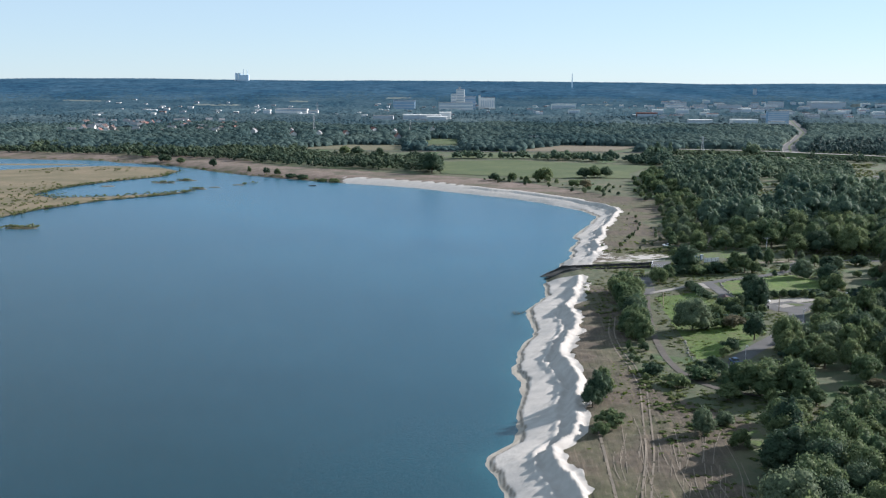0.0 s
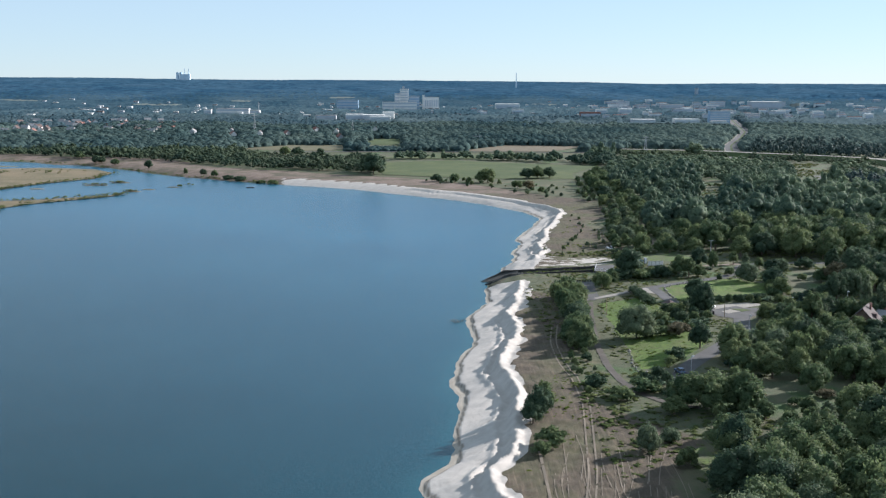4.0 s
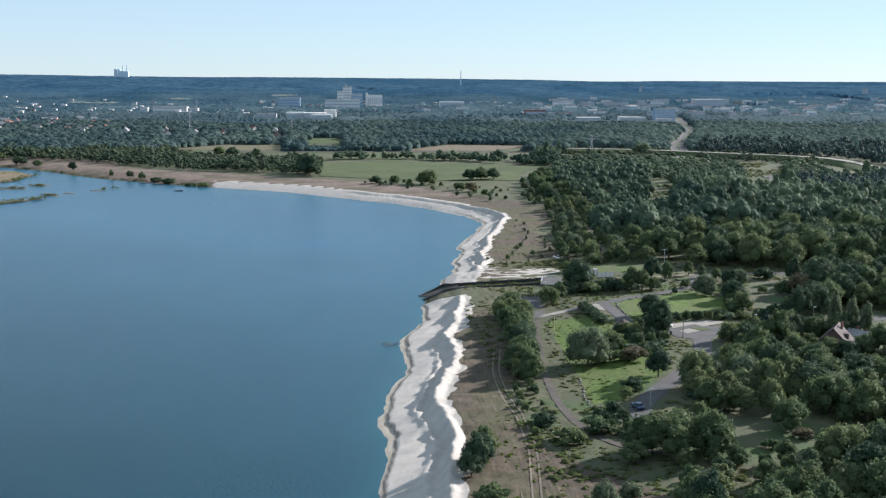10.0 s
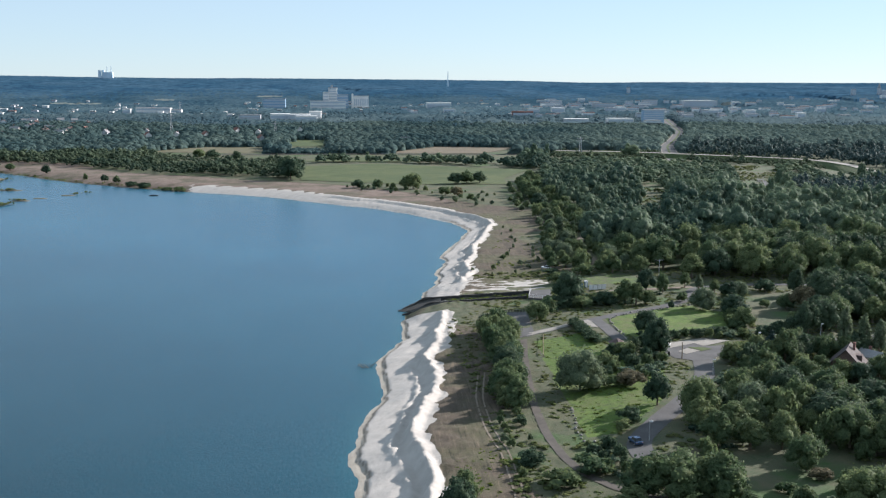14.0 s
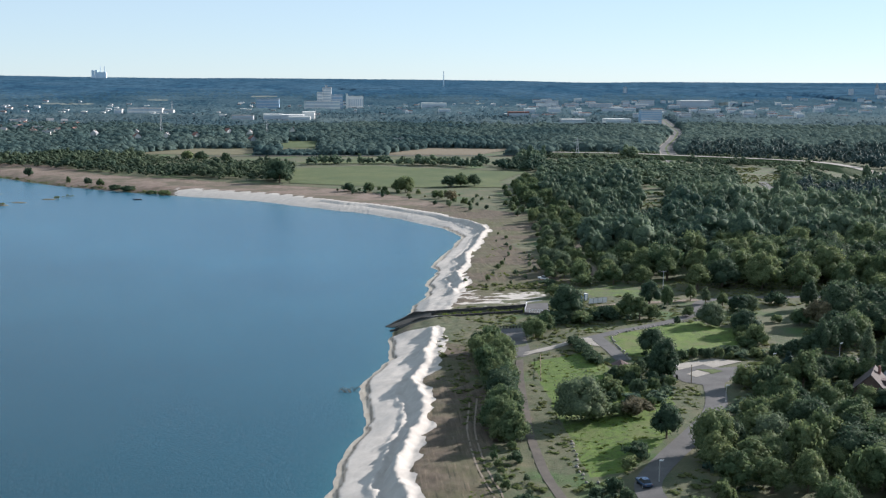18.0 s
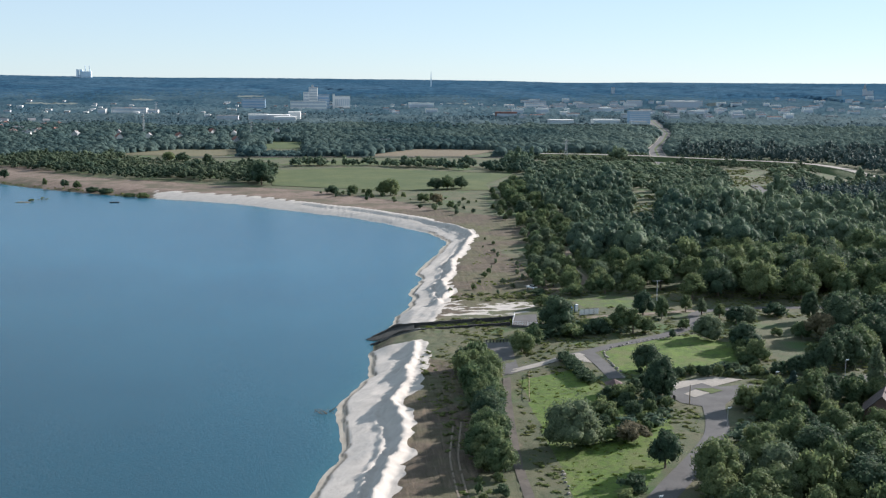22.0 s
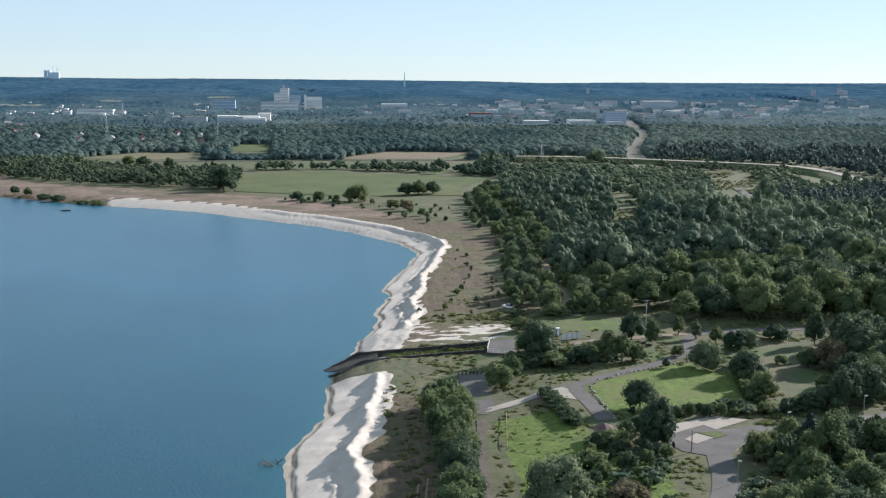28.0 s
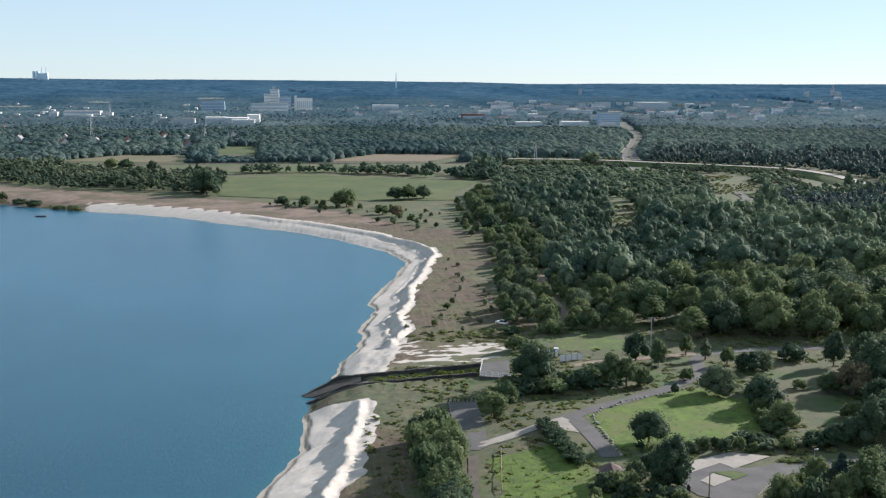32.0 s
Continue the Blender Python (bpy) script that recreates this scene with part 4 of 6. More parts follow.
def woods(name, label, spots, models, material, category="forest", rounded=False, deep=1.0):
    """Many trees that nobody could count, as one mesh. spots: x, y, z, width, height, model, turn."""
    V, Q, T, tones, n = [], [], [], [], 0
    for k, (v, q, t) in enumerate(models):
        s = spots[spots[:, 5].astype(int) == k]
        if not len(s):
            continue
        c, sn = np.cos(s[:, 6])[:, None], np.sin(s[:, 6])[:, None]
        x = (v[None, :, 0] * c - v[None, :, 1] * sn) * s[:, 3:4] + s[:, 0:1]
        y = (v[None, :, 0] * sn + v[None, :, 1] * c) * s[:, 3:4] * deep + s[:, 1:2]
        z = v[None, :, 2] * s[:, 4:5] + s[:, 2:3]
        V.append(np.stack([x, y, z], -1).reshape(-1, 3))
        off = n + np.arange(len(s))[:, None, None] * len(v)
        Q.append((q[None] + off).reshape(-1, 4))
        T.append((t[None] + off).reshape(-1, 3))
        n += len(s) * len(v)
        own = 0.6 if deep == 1.0 else 0.3
        # Far trees to the right are toned lighter, for thicker haze sunwards.
        tone = own * hashed(s[:, 0] * 10, s[:, 1] * 10, 77) + 0.1 + 0.3 * (1 - smooth(s[:, 0], 135, 190)) * smooth(s[:, 1], 500, 560) * (s[:, 1] < 900) + 0.25 * 2.0 * smooth(s[:, 0] / s[:, 1], 0.1, 0.36) * smooth(s[:, 1], 1000, 1300) + 0.3 * wander(s[:, 0] * 0.02, s[:, 1] * 0.012, 78) + 0.3 * wander(s[:, 0] * 0.007, s[:, 1] * 0.005, 80)
        tones.append(np.repeat(np.clip(tone, 0, 1), len(v)))
    me = mesh_from(name, np.concatenate(V), [np.concatenate(Q), np.concatenate(T)], material, rounded)
    a = me.attributes.new("tone", "FLOAT", "POINT")
    a.data.foreach_set("value", np.concatenate(tones).astype(np.float32))
    return tagged(new(name, me), label, category, kind="stuff")


GLADES = [[(350, 1034), (395, 1030), (353, 915), (304, 800), (281, 750), (266, 765), (296, 860), (325, 930)], [(223, 856), (240, 854), (190, 662), (171, 663)]]
OPEN = [[(-25, 912), (-30, 1043), (33, 1076), (166, 1002), (132, 920), (128, 872), (54, 874)],
        [(-30, 1104), (118, 1100), (124, 1152), (-15, 1152)], [(50, 1222), (150, 1214), (205, 1310), (110, 1335)],
        [(-202, 1250), (-120, 1225), (-80, 1235), (-79, 1325), (-150, 1330)], [(228, 1215), (300, 1190), (300, 1260), (240, 1270)],
        [(-60, 1345), (-20, 1335), (-15, 1470), (-58, 1480)], [(128, 872), (132, 915), (158, 905), (150, 870)]]


def clear(x, y, margin=3.0):
    ok = shore_gap(x, y) > 14
    for p in OPEN + GLADES:
        ok &= ~inside(x, y, p)
    ok &= line_distance(x, y, HIGHWAY) > 9 + margin
    ok &= line_distance(x, y, CROSS_ROAD) > 5 + margin
    return ok


def hides(x, y, tall):
    """Whether a tree of that height would hide a road or field from the camera."""
    bad = np.zeros(np.shape(x), bool)
    g = (tall + 3.0) / (77.0 - tall)
    for k in np.linspace(0.06, 1.0, 14):
        px, py = x + (x - 20) * g * k, y + (y - 100) * g * k
        for p in OPEN:
            bad |= inside(px, py, p)
        bad |= line_distance(px, py, CROSS_ROAD[3:-2]) < 12
    return bad


SIGHT = [(-322, 1620, 14), (-251, 1540, 14), (-114, 1620, 14), (-99, 1470, 10), (-217, 1560, 10), (-179, 1560, 10), (-150, 1680, 12), (-270, 1640, 10), (-60, 1700, 10),
         (-408, 2500, 76), (-461, 2480, 18), (-172, 2150, 42), (-116, 2140, 38), (-79, 2125, 42), (-52, 2165, 26), (-66, 2090, 40), (420, 1995, 78), (500, 2000, 74), (544, 1975, 30), (556, 2015, 42)]


VILLAGE = [(-330, 1560), (-575, 1530), (-700, 1980), (-440, 2080)]


def in_sight(x, y):
    """Trees that stand in or just before a far building."""
    bad, low = np.zeros(np.shape(x), bool), np.zeros(np.shape(x), bool)
    for bx, by, w in SIGHT:
        side = np.abs(x - bx * y / by) < w * 0.55 + 2
        bad |= (np.abs(x - bx) < w / 2 + 6) & (np.abs(y - by) < 26)
        low |= side & (y < by) & (y > by - 170)
    low |= inside(x, y, VILLAGE) & (wander(x * 0.02, y * 0.012, 82) > -0.25)
    return bad, low


def spread(seed, n, x0, x1, y0, y1, keep, wide, tall, models, cell, deep=1.0, even=0.0):
    """Spots on a jittered lattice."""
    r = np.random.default_rng(seed)
    gx, gy = np.meshgrid(np.arange(x0, x1, cell), np.arange(y0, y1, cell * deep))
    x, y = gx.ravel() + r.uniform(-0.45, 0.45, gx.size) * cell, gy.ravel() + r.uniform(-0.45, 0.45, gx.size) * cell * deep
    k = keep(x, y) & (clear(x, y) if n < 2 else np.any([inside(x, y, p) for p in GLADES], axis=0))
    x, y = x[k], y[k]
    squat = np.ones(len(x))
    if y1 > 700 and not n:
        # Trees that would block the camera's view are shortened or left out.
        squat = np.where(hides(x, y, tall * 1.1), 0.42, 1.0)
        k = ~((squat < 1) & hides(x, y, tall * 0.12))
        x, y, squat = x[k], y[k], squat[k]
        bad, short = in_sight(x, y)
        squat = np.where(short, np.minimum(squat, 0.38), squat)[~bad]
        x, y = x[~bad], y[~bad]
    m = len(x)
    s = r.uniform(0.55, 1.0, m) * np.where(r.uniform(0, 1, m) < 0.22, 1.4, 1.0) * (1 + 0.25 * wander(x * 0.025, y * 0.015, 79) + 0.15 * wander(x * 0.01, y * 0.006, 81))
    s = np.clip(s, 0.4, 1.3) * (1 - even) + 0.85 * even
    low = s * np.where(squat < 0.5, 0.8, 1.0)
    return np.column_stack([x, y, height(x, y) - 0.3, low * wide * r.uniform(0.85, 1.15, m), s * tall * squat, r.integers(0, models, m), r.uniform(0, 6.28, m)])


def seen_side(x, y):
    a = np.degrees(np.arctan2(x - 10, y - 60))
    return (a > -27) & (a < 36)


EAST = [(122, 545), (255, 565), (300, 525), (430, 700), (440, 1050), (360, 1105), (330, 1150), (225, 1180), (190, 1150), (170, 1100), (180, 1000), (162, 920), (150, 850), (142, 760), (150, 690), (136, 640), (128, 590)]
PINES = [(300, 700), (330, 690), (430, 720), (445, 900), (400, 860), (345, 850), (305, 790)]
mid_models = [template(q, 1.0, 1.0, k, 260, 0.024, tip=t) for q, k, t in ((41, 9, 0.1), (42, 8, 0.3), (43, 11, 0.2), (44, 9, 0.0), (45, 12, 0.35))]
mid_models += [template(48, 0.5, 1.2, 9, 160, 0.026, tip=0.5), template(49, 0.68, 1.1, 9, 180, 0.026, tip=0.4)]
wood_models = [template(q, w, 1.0, k, 110, 0.034, fine=False) for q, w, k in ((141, 1.0, 7), (142, 1.0, 5), (143, 0.8, 6), (144, 0.6, 6))]
pine_models = [template(q, 1.0, 1.0, 5, 60, 0.05, 0.2, tip=0.6, fine=False) for q in (46, 47)]
woods("mixed_forest", "dense mixed deciduous forest in many greens", spread(51, 0, 90, 460, 540, 1190, lambda x, y: inside(x, y, EAST) & ~inside(x, y, PINES), 14, 16, 7, 9.6), mid_models, FOREST)
BEYOND = [(455, 900), (462, 1060), (390, 1120), (352, 1165), (400, 1300), (540, 1235), (820, 1210), (760, 700), (470, 760), (445, 860)]
woods("roadside_pine_forest", "dark pine forest behind the crossing road", spread(62, 0, 340, 830, 690, 1310, lambda x, y: inside(x, y, BEYOND) & seen_side(x, y), 10.5, 14, 2, 9.5), pine_models, PINE)
woods("pine_forest", "dark even-topped pine forest", spread(56, 0, 290, 460, 680, 920, lambda x, y: inside(x, y, PINES), 7.5, 13, 2, 6.0), pine_models, PINE)
WEST = [(-500, 1165), (-369, 1135), (-235, 1062), (-134, 966), (-60, 940), (-24, 902), (-25, 1050), (-60, 1120), (-110, 1180), (-240, 1205), (-560, 1245)]
woods("shore_wood", "dense young wood behind the far shore", spread(52, 0, -560, 0, 900, 1260, lambda x, y: inside(x, y, WEST), 12.5, 10, 4, 9.0), wood_models, SHORE_LEAF)


def dome(seed, rings, sides):
    """A lumpy crown seen from afar, one unit wide and tall."""
    r = np.random.default_rng(seed)
    v, f = [(0, 0, 1.0)], []
    for k in range(1, rings + 1):
        a = k / rings * math.pi * 0.56
        for i in range(sides):
            b = 2 * math.pi * (i + 0.5 * (k % 2)) / sides
            w = 0.52 * math.sin(a) * r.uniform(0.75, 1.2)
            v.append((w * math.cos(b), w * math.sin(b), 0.25 + 0.75 * math.cos(a) * r.uniform(0.8, 1.12)))
    for i in range(sides):
        f.append((0, 1 + i, 1 + (i + 1) % sides))
    for k in range(rings - 1):
        p, q = 1 + k * sides, 1 + (k + 1) * sides
        for i in range(sides):
            j = (i + 1) % sides
            f += [(p + i, q + i, q + j), (p + i, q + j, p + j)]
    return np.array(v), np.zeros((0, 4), int), np.array(f)


def leafy_dome(seed, rings=3, sides=7, k=8):
    """A far crown: a lumpy core with leaf clumps standing out of it."""
    v, _, t = dome(seed, rings, sides)
    r = np.random.default_rng(seed)
    p = r.normal(size=(k, 3))
    p /= np.linalg.norm(p, axis=1)[:, None]
    p[:, 2] = np.abs(p[:, 2])
    c = np.column_stack([p[:, 0] * 0.46, p[:, 1] * 0.46, 0.28 + 0.68 * p[:, 2]]) + r.normal(size=(k, 3)) * 0.05
    u = np.cross(p + r.normal(size=(k, 3)) * 0.5, r.normal(size=(k, 3)))
    u *= 0.34 / k ** 0.5 / np.linalg.norm(u, axis=1)[:, None]
    w = np.cross(p, u)
    quad = np.stack([c - u - w * 0.6, c + u * 0.4 - w, c + u + w * 0.5, c - u * 0.3 + w], 1).reshape(-1, 3)
    return np.concatenate([v * np.array((0.9, 0.9, 0.92)), quad]), len(v) + np.arange(k * 4).reshape(-1, 4), t


far_models = [leafy_dome(q) for q in (61, 62, 63, 64, 65)]


def uneven(x, y):
    return np.hypot(x, y) + 140 * wander(x * 0.004, y * 0.003, 66) + 60 * wander(x * 0.03, y * 0.01, 67)


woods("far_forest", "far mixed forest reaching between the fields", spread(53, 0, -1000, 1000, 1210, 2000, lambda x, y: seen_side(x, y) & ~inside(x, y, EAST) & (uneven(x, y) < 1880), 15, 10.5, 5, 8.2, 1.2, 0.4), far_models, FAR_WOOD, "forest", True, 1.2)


def canopy():
    """The roof of the woods farther off: one rough sheet of treetops in belts, open at fields and buildings."""
    ang = np.radians(np.arange(-27, 36.01, 0.11))
    rad = 1750 * (4850 / 1750) ** np.linspace(0, 1, 190)
    A, R = np.meshgrid(ang, rad)
    r = np.random.default_rng(68)
    A = A + r.uniform(-0.4, 0.4, A.shape) * radians(0.11)
    R = R * (1 + r.uniform(-0.4, 0.4, R.shape) * 0.0054)
    X, Y = 10 + R * np.sin(A), 60 + R * np.cos(A)
    stand = wander(X * 0.007, Y * 0.004, 69)
    calm = 1 - 0.85 * smooth(R, 2500, 4200)
    tops = 5.0 + (2.6 * stand + 1.8 * wander(X * 0.03, Y * 0.012, 70) + r.uniform(-1, 1, X.shape) ** 3 * 4.0 + r.uniform(-1.2, 1.2, X.shape)) * calm
    gap = (wander(X * 0.0045, Y * 0.0022, 71) < -0.9) | (line_distance(X, Y, HIGHWAY) < 15)
    for p in OPEN:
        gap |= inside(X, Y, p)
    bad, low = in_sight(X, Y)
    tops = np.where(low, np.minimum(tops, 5.5), tops)
    tops = np.where(gap | bad, -3.0, tops)
    Z = height(X, Y) + tops
    # Lighter to the right too, as haze towards the sun would make it.
    tone = np.clip(0.45 + 0.45 * wander(X * 0.012, Y * 0.005, 72) + 0.35 * stand + r.uniform(-0.5, 0.5, X.shape) * (0.3 + 0.7 * calm) + 0.3 * smooth(X / Y, 0.25, 0.42) * calm + 0.55 * (1 - calm) * wander(X * 0.004, Y * 0.03, 83), 0, 1)
    ny, nx = X.shape
    idx = np.arange(nx * ny).reshape(ny, nx)
    quads = np.stack([idx[:-1, :-1], idx[:-1, 1:], idx[1:, 1:], idx[1:, :-1]], -1).reshape(-1, 4)
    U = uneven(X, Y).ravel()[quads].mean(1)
    # Belts mix at random along their edges so the painted haze blends.
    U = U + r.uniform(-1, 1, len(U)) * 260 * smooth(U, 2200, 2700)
    middle = np.stack([X.ravel()[quads].mean(1), Y.ravel()[quads].mean(1)], 1)
    field = np.zeros(len(quads), bool)
    for az, dist, w, deep in ((-13.5, 3250, 130, 90), (-9.2, 3450, 60, 60), (-16.8, 3050, 70, 50), (-4.0, 3650, 80, 60), (6.5, 3300, 70, 60), (13.5, 3150, 90, 40), (19.0, 3400, 120, 50), (-20.0, 3500, 120, 60), (2.0, 3050, 50, 30)):
        fx, fy = 10 + dist * math.sin(radians(az)), 60 + dist * math.cos(radians(az))
        field |= (np.abs(middle[:, 0] - fx) < w / 2) & (np.abs(middle[:, 1] - fy) < deep / 2)
    V = np.stack([X, Y, Z], -1).reshape(-1, 3)
    # Each farther belt takes a leaf colour with more haze blue in it.
    for name, a, b, m, label in (("bluish_forest", 1880, 2450, HAZED_WOOD, "green forest round far roofs, bluish with painted haze"), ("distant_forest", 2450, 3050, DISTANT_WOOD, "distant forest broken by roofs and fields"),
                                 ("remote_forest", 3050, 3800, REMOTE_WOOD, "remote forest below the raised horizon, tinted with haze"), ("horizon_forest", 3800, 9000, HORIZON_WOOD, "woods on ground raised to the camera's horizon, tinted with haze"), ("distant_field", -1, 0, FIELD_FAR, "pale stubble fields among distant woods")):
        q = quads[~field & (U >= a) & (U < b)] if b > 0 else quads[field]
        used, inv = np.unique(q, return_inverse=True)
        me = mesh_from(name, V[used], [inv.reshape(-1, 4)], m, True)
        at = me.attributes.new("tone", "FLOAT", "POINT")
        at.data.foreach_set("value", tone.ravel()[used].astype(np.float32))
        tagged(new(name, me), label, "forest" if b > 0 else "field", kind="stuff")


canopy()
low_models = [leafy_dome(q, 3, 5, 3) for q in (71, 72, 73)]
woods("bluish_treetops", "green treetops standing out of far woods, bluish with painted haze", spread(64, 0, -1300, 1500, 1500, 2800, lambda x, y: seen_side(x, y) & (uneven(x, y) > 1860) & (uneven(x, y) < 2450) & (wander(x * 0.008, y * 0.004, 73) > -0.5), 12, 9, 3, 9.5, 1.7, 0.6), low_models, HAZED_WOOD, "forest", True, 1.5)
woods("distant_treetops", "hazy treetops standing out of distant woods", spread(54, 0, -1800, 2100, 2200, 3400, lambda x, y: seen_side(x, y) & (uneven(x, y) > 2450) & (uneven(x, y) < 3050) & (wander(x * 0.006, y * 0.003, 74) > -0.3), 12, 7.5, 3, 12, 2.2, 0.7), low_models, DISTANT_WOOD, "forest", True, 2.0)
HEDGE = [(-25, 1085), (45, 1095), (175, 1012), (195, 1030), (180, 1070), (60, 1120), (-28, 1103)]
woods("hedgerow", "uneven hedgerow of trees between two meadows", spread(57, 1, -30, 200, 1000, 1125, lambda x, y: inside(x, y, HEDGE) & (wander(x * 0.05, y * 0.05, 33) > -0.35), 10, 8.5, 7, 7.0), mid_models, FOREST, "hedge")


woods("roadside_trees", "low trees and shrubs along the road embankment", spread(75, 1, 200, 450, 1000, 1215, lambda x, y: (line_distance(x, y, CROSS_ROAD[3:-2]) > 10) & (line_distance(x, y, CROSS_ROAD[3:-2]) < 44) & (wander(x * 0.03, y * 0.03, 39) > -0.6), 8.5, 6.2, 4, 6.6), wood_models, SHORE_LEAF, "trees")


def verge(x, y):
    """Where scrub grows: off the roads, lawns, paving and sand."""
    ok = np.ones(np.shape(x), bool)
    for l, w in ((ROAD_B, 3.2), (ROAD_B2, 3.4), (ROAD_C, 4.2), (PROMENADE, 2.6)):
        ok &= line_distance(x, y, l) > w
    for p in (LAWN, PAVED, SANDY_WAY, PARKING, CLEARING, ROUGH_FIELD, LIT_GLADE, LIT_GROVE):
        ok &= ~inside(x, y, p)
    return ok


ROUGH_FIELD = [(140, 392), (138, 402), (145, 424), (155, 448), (172, 446), (158, 418), (150, 400)]
PAVED = [(97, 368), (103, 376), (116, 382), (125, 377), (126, 365), (113, 359), (106, 352), (99, 357)]
PARKING = [(62, 390), (62, 428), (74, 428), (88, 466), (74, 466), (72, 444), (72, 428), (70, 394)]
scrub_models = [template(q, 1.0, 1.0, 2, 16, 0.12, 0.0, 0.75, fine=False) for q in (101, 102, 103)]
thick = spread(58, 0, 44, 210, 178, 500, lambda x, y: verge(x, y) & ~inside(x, y, GREEN) & (wander(x * 0.09, y * 0.09, 34) + 0.5 * smooth(x, 50, 70) > -0.3), 3.7, 0.85, 3, 2.7)
woods("undergrowth", "tangled undergrowth and tall dry weeds between trees", thick, scrub_models, SCRUB, "scrub")
sparse = spread(59, 0, 20, 110, 184, 690, lambda x, y: verge(x, y) & (shore_gap(x, y) > 20 + 3 * smooth(y, 370, 390)) & (wander(x * 0.14, y * 0.1, 35) > 0.3), 1.5, 0.6, 3, 1.9)
woods("weed_tufts", "scattered weed tufts on the bare soil", sparse, scrub_models, GRASS_TUFT, "weeds")
wild = spread(60, 0, 55, 100, 290, 400, lambda x, y: verge(x, y) & inside(x, y, GREEN) & (wander(x * 0.2, y * 0.2, 36) > -0.15), 1.6, 0.6, 3, 1.7)
woods("tall_grass", "tufts of tall grass on the meadow", wild, scrub_models, GRASS_TUFT, "grass")
reeds = spread(61, 0, 34, 80, 440, 470, lambda x, y: line_distance(x, y, CHANNEL) < 3.2, 1.7, 1.3, 3, 1.1)
woods("channel_reeds", "green reeds filling the channel bed", reeds, scrub_models, GRASS_TUFT, "reeds")
heath = spread(65, 2, 160, 400, 640, 1040, lambda x, y: (wander(x * 0.06, y * 0.05, 38) > -0.2), 5.0, 2.0, 3, 4.6)
woods("heath_scrub", "low scrub and heather in the forest glades", heath, scrub_models, SCRUB, "scrub")
THICKETS = [[(55, 175), (60, 225), (80, 232), (106, 240), (112, 215), (95, 170)], [(84, 284), (92, 318), (107, 338), (125, 342), (150, 330), (140, 300), (118, 280)],
            [(76, 338), (86, 374), (99, 374), (98, 350), (86, 334)], [(80, 424), (108, 430), (128, 442), (120, 452), (96, 442), (80, 436)],
            [(112, 322), (113, 355), (124, 362), (142, 362), (152, 350), (130, 330)], [(64, 266), (60, 284), (66, 292), (76, 288), (84, 270), (90, 262)], [(96, 380), (118, 383), (126, 379), (134, 384), (127, 392), (100, 381)]]
bush_models = [template(q, 1.0, 1.0, 7, 84, 0.07, 0.0, 0.85, fine=False) for q in (111, 112, 113)]
thickets = spread(63, 0, 50, 205, 165, 480, lambda x, y: verge(x, y) & np.any([inside(x, y, p) for p in THICKETS], axis=0) & (wander(x * 0.13, y * 0.13, 37) > -0.45), 4.6, 2.4, 3, 3.9)
woods("thicket", "dense thicket of mixed bushes under the trees", thickets, bush_models, FOREST, "bushes")


# ---- channel and landing by the lake ----
def wall_along(name, line, low, high, thick, material, label, slope=0.5):
    """A sloping stone wall along a line, thicker at its foot."""
    p = np.array(line, float)
    fine = [p[0]]
    for a, b in zip(p, p[1:]):
        k = max(1, int(np.linalg.norm(b - a) / 1.2))
        fine += [a + (b - a) * (i + 1) / k for i in range(k)]
    p = np.array(fine)
    t = np.gradient(p, axis=0)
    t /= np.linalg.norm(t, axis=1)[:, None]
    nr = np.stack([t[:, 1], -t[:, 0]], 1)
    n = len(p)
    s = np.linspace(0, 1, n)
    top = np.interp(s, [0, 0.22, 1], [high[0], high[1], high[2]]) + 0.15 * wander(s * 40, 0 * s, 44)
    rows = []
    for off, z in ((thick * slope + thick / 2, np.full(n, low)), (thick / 2, top), (-thick / 2, top), (-thick * slope - thick / 2, np.full(n, low))):
        jit = 0.18 * wander(s * 60 + off, 0 * s + off, 45)
        rows.append(np.column_stack([p + nr * (off + jit)[:, None], z]))
    v = np.stack(rows, 1).reshape(-1, 3)
    idx = np.arange(n * 4).reshape(n, 4)
    q = np.stack([idx[:-1, :-1], idx[:-1, 1:], idx[1:, 1:], idx[1:, :-1]], -1).reshape(-1, 4)
    return tagged(new(name, mesh_from(name, v, [q], material)), label, "embankment", kind="structure")


wall_along("embankment_north", [(29.3, 448.2), (38.8, 452.4), (44.6, 453.2), (54, 454.6), (63, 456), (77, 457.4)], -0.6, (0.1, 3.9, 4.9), 0.7, RIPRAP, "dark rubble embankment on the far side of the channel", 0.6)
wall_along("embankment_south", [(30.4, 442), (37, 443.2), (43.5, 444.4), (52.5, 445.8), (64, 447.4), (74.5, 448)], -0.6, (0.1, 3.9, 4.9), 0.7, RIPRAP, "dark rubble embankment on the near side of the channel", 0.6)


def slab(name, corners, thick, material, label, category):
    bm = bmesh.new()
    top = [bm.verts.new(c) for c in corners]
    f = bm.faces.new(top)
    r = bmesh.ops.extrude_face_region(bm, geom=[f])
    for v in r["geom"]:
        if isinstance(v, bmesh.types.BMVert):
            v.co.z -= thick
    bmesh.ops.recalc_face_normals(bm, faces=bm.faces[:])
    me = bpy.data.meshes.new(name)
    bm.to_mesh(me)
    bm.free()
    me.materials.append(material)
    return tagged(new(name, me), label, category, kind="structure")


slab("apron_north", [(29.2, 448, 0.12), (38.6, 452, 2.9), (44.4, 452.6, 3.6), (44.4, 450.2, 3.0), (38.4, 448.9, 1.6), (31.4, 446.4, 0.12)], 0.5, DARK_CONCRETE, "dark stained concrete apron sloping into the lake", "slipway")
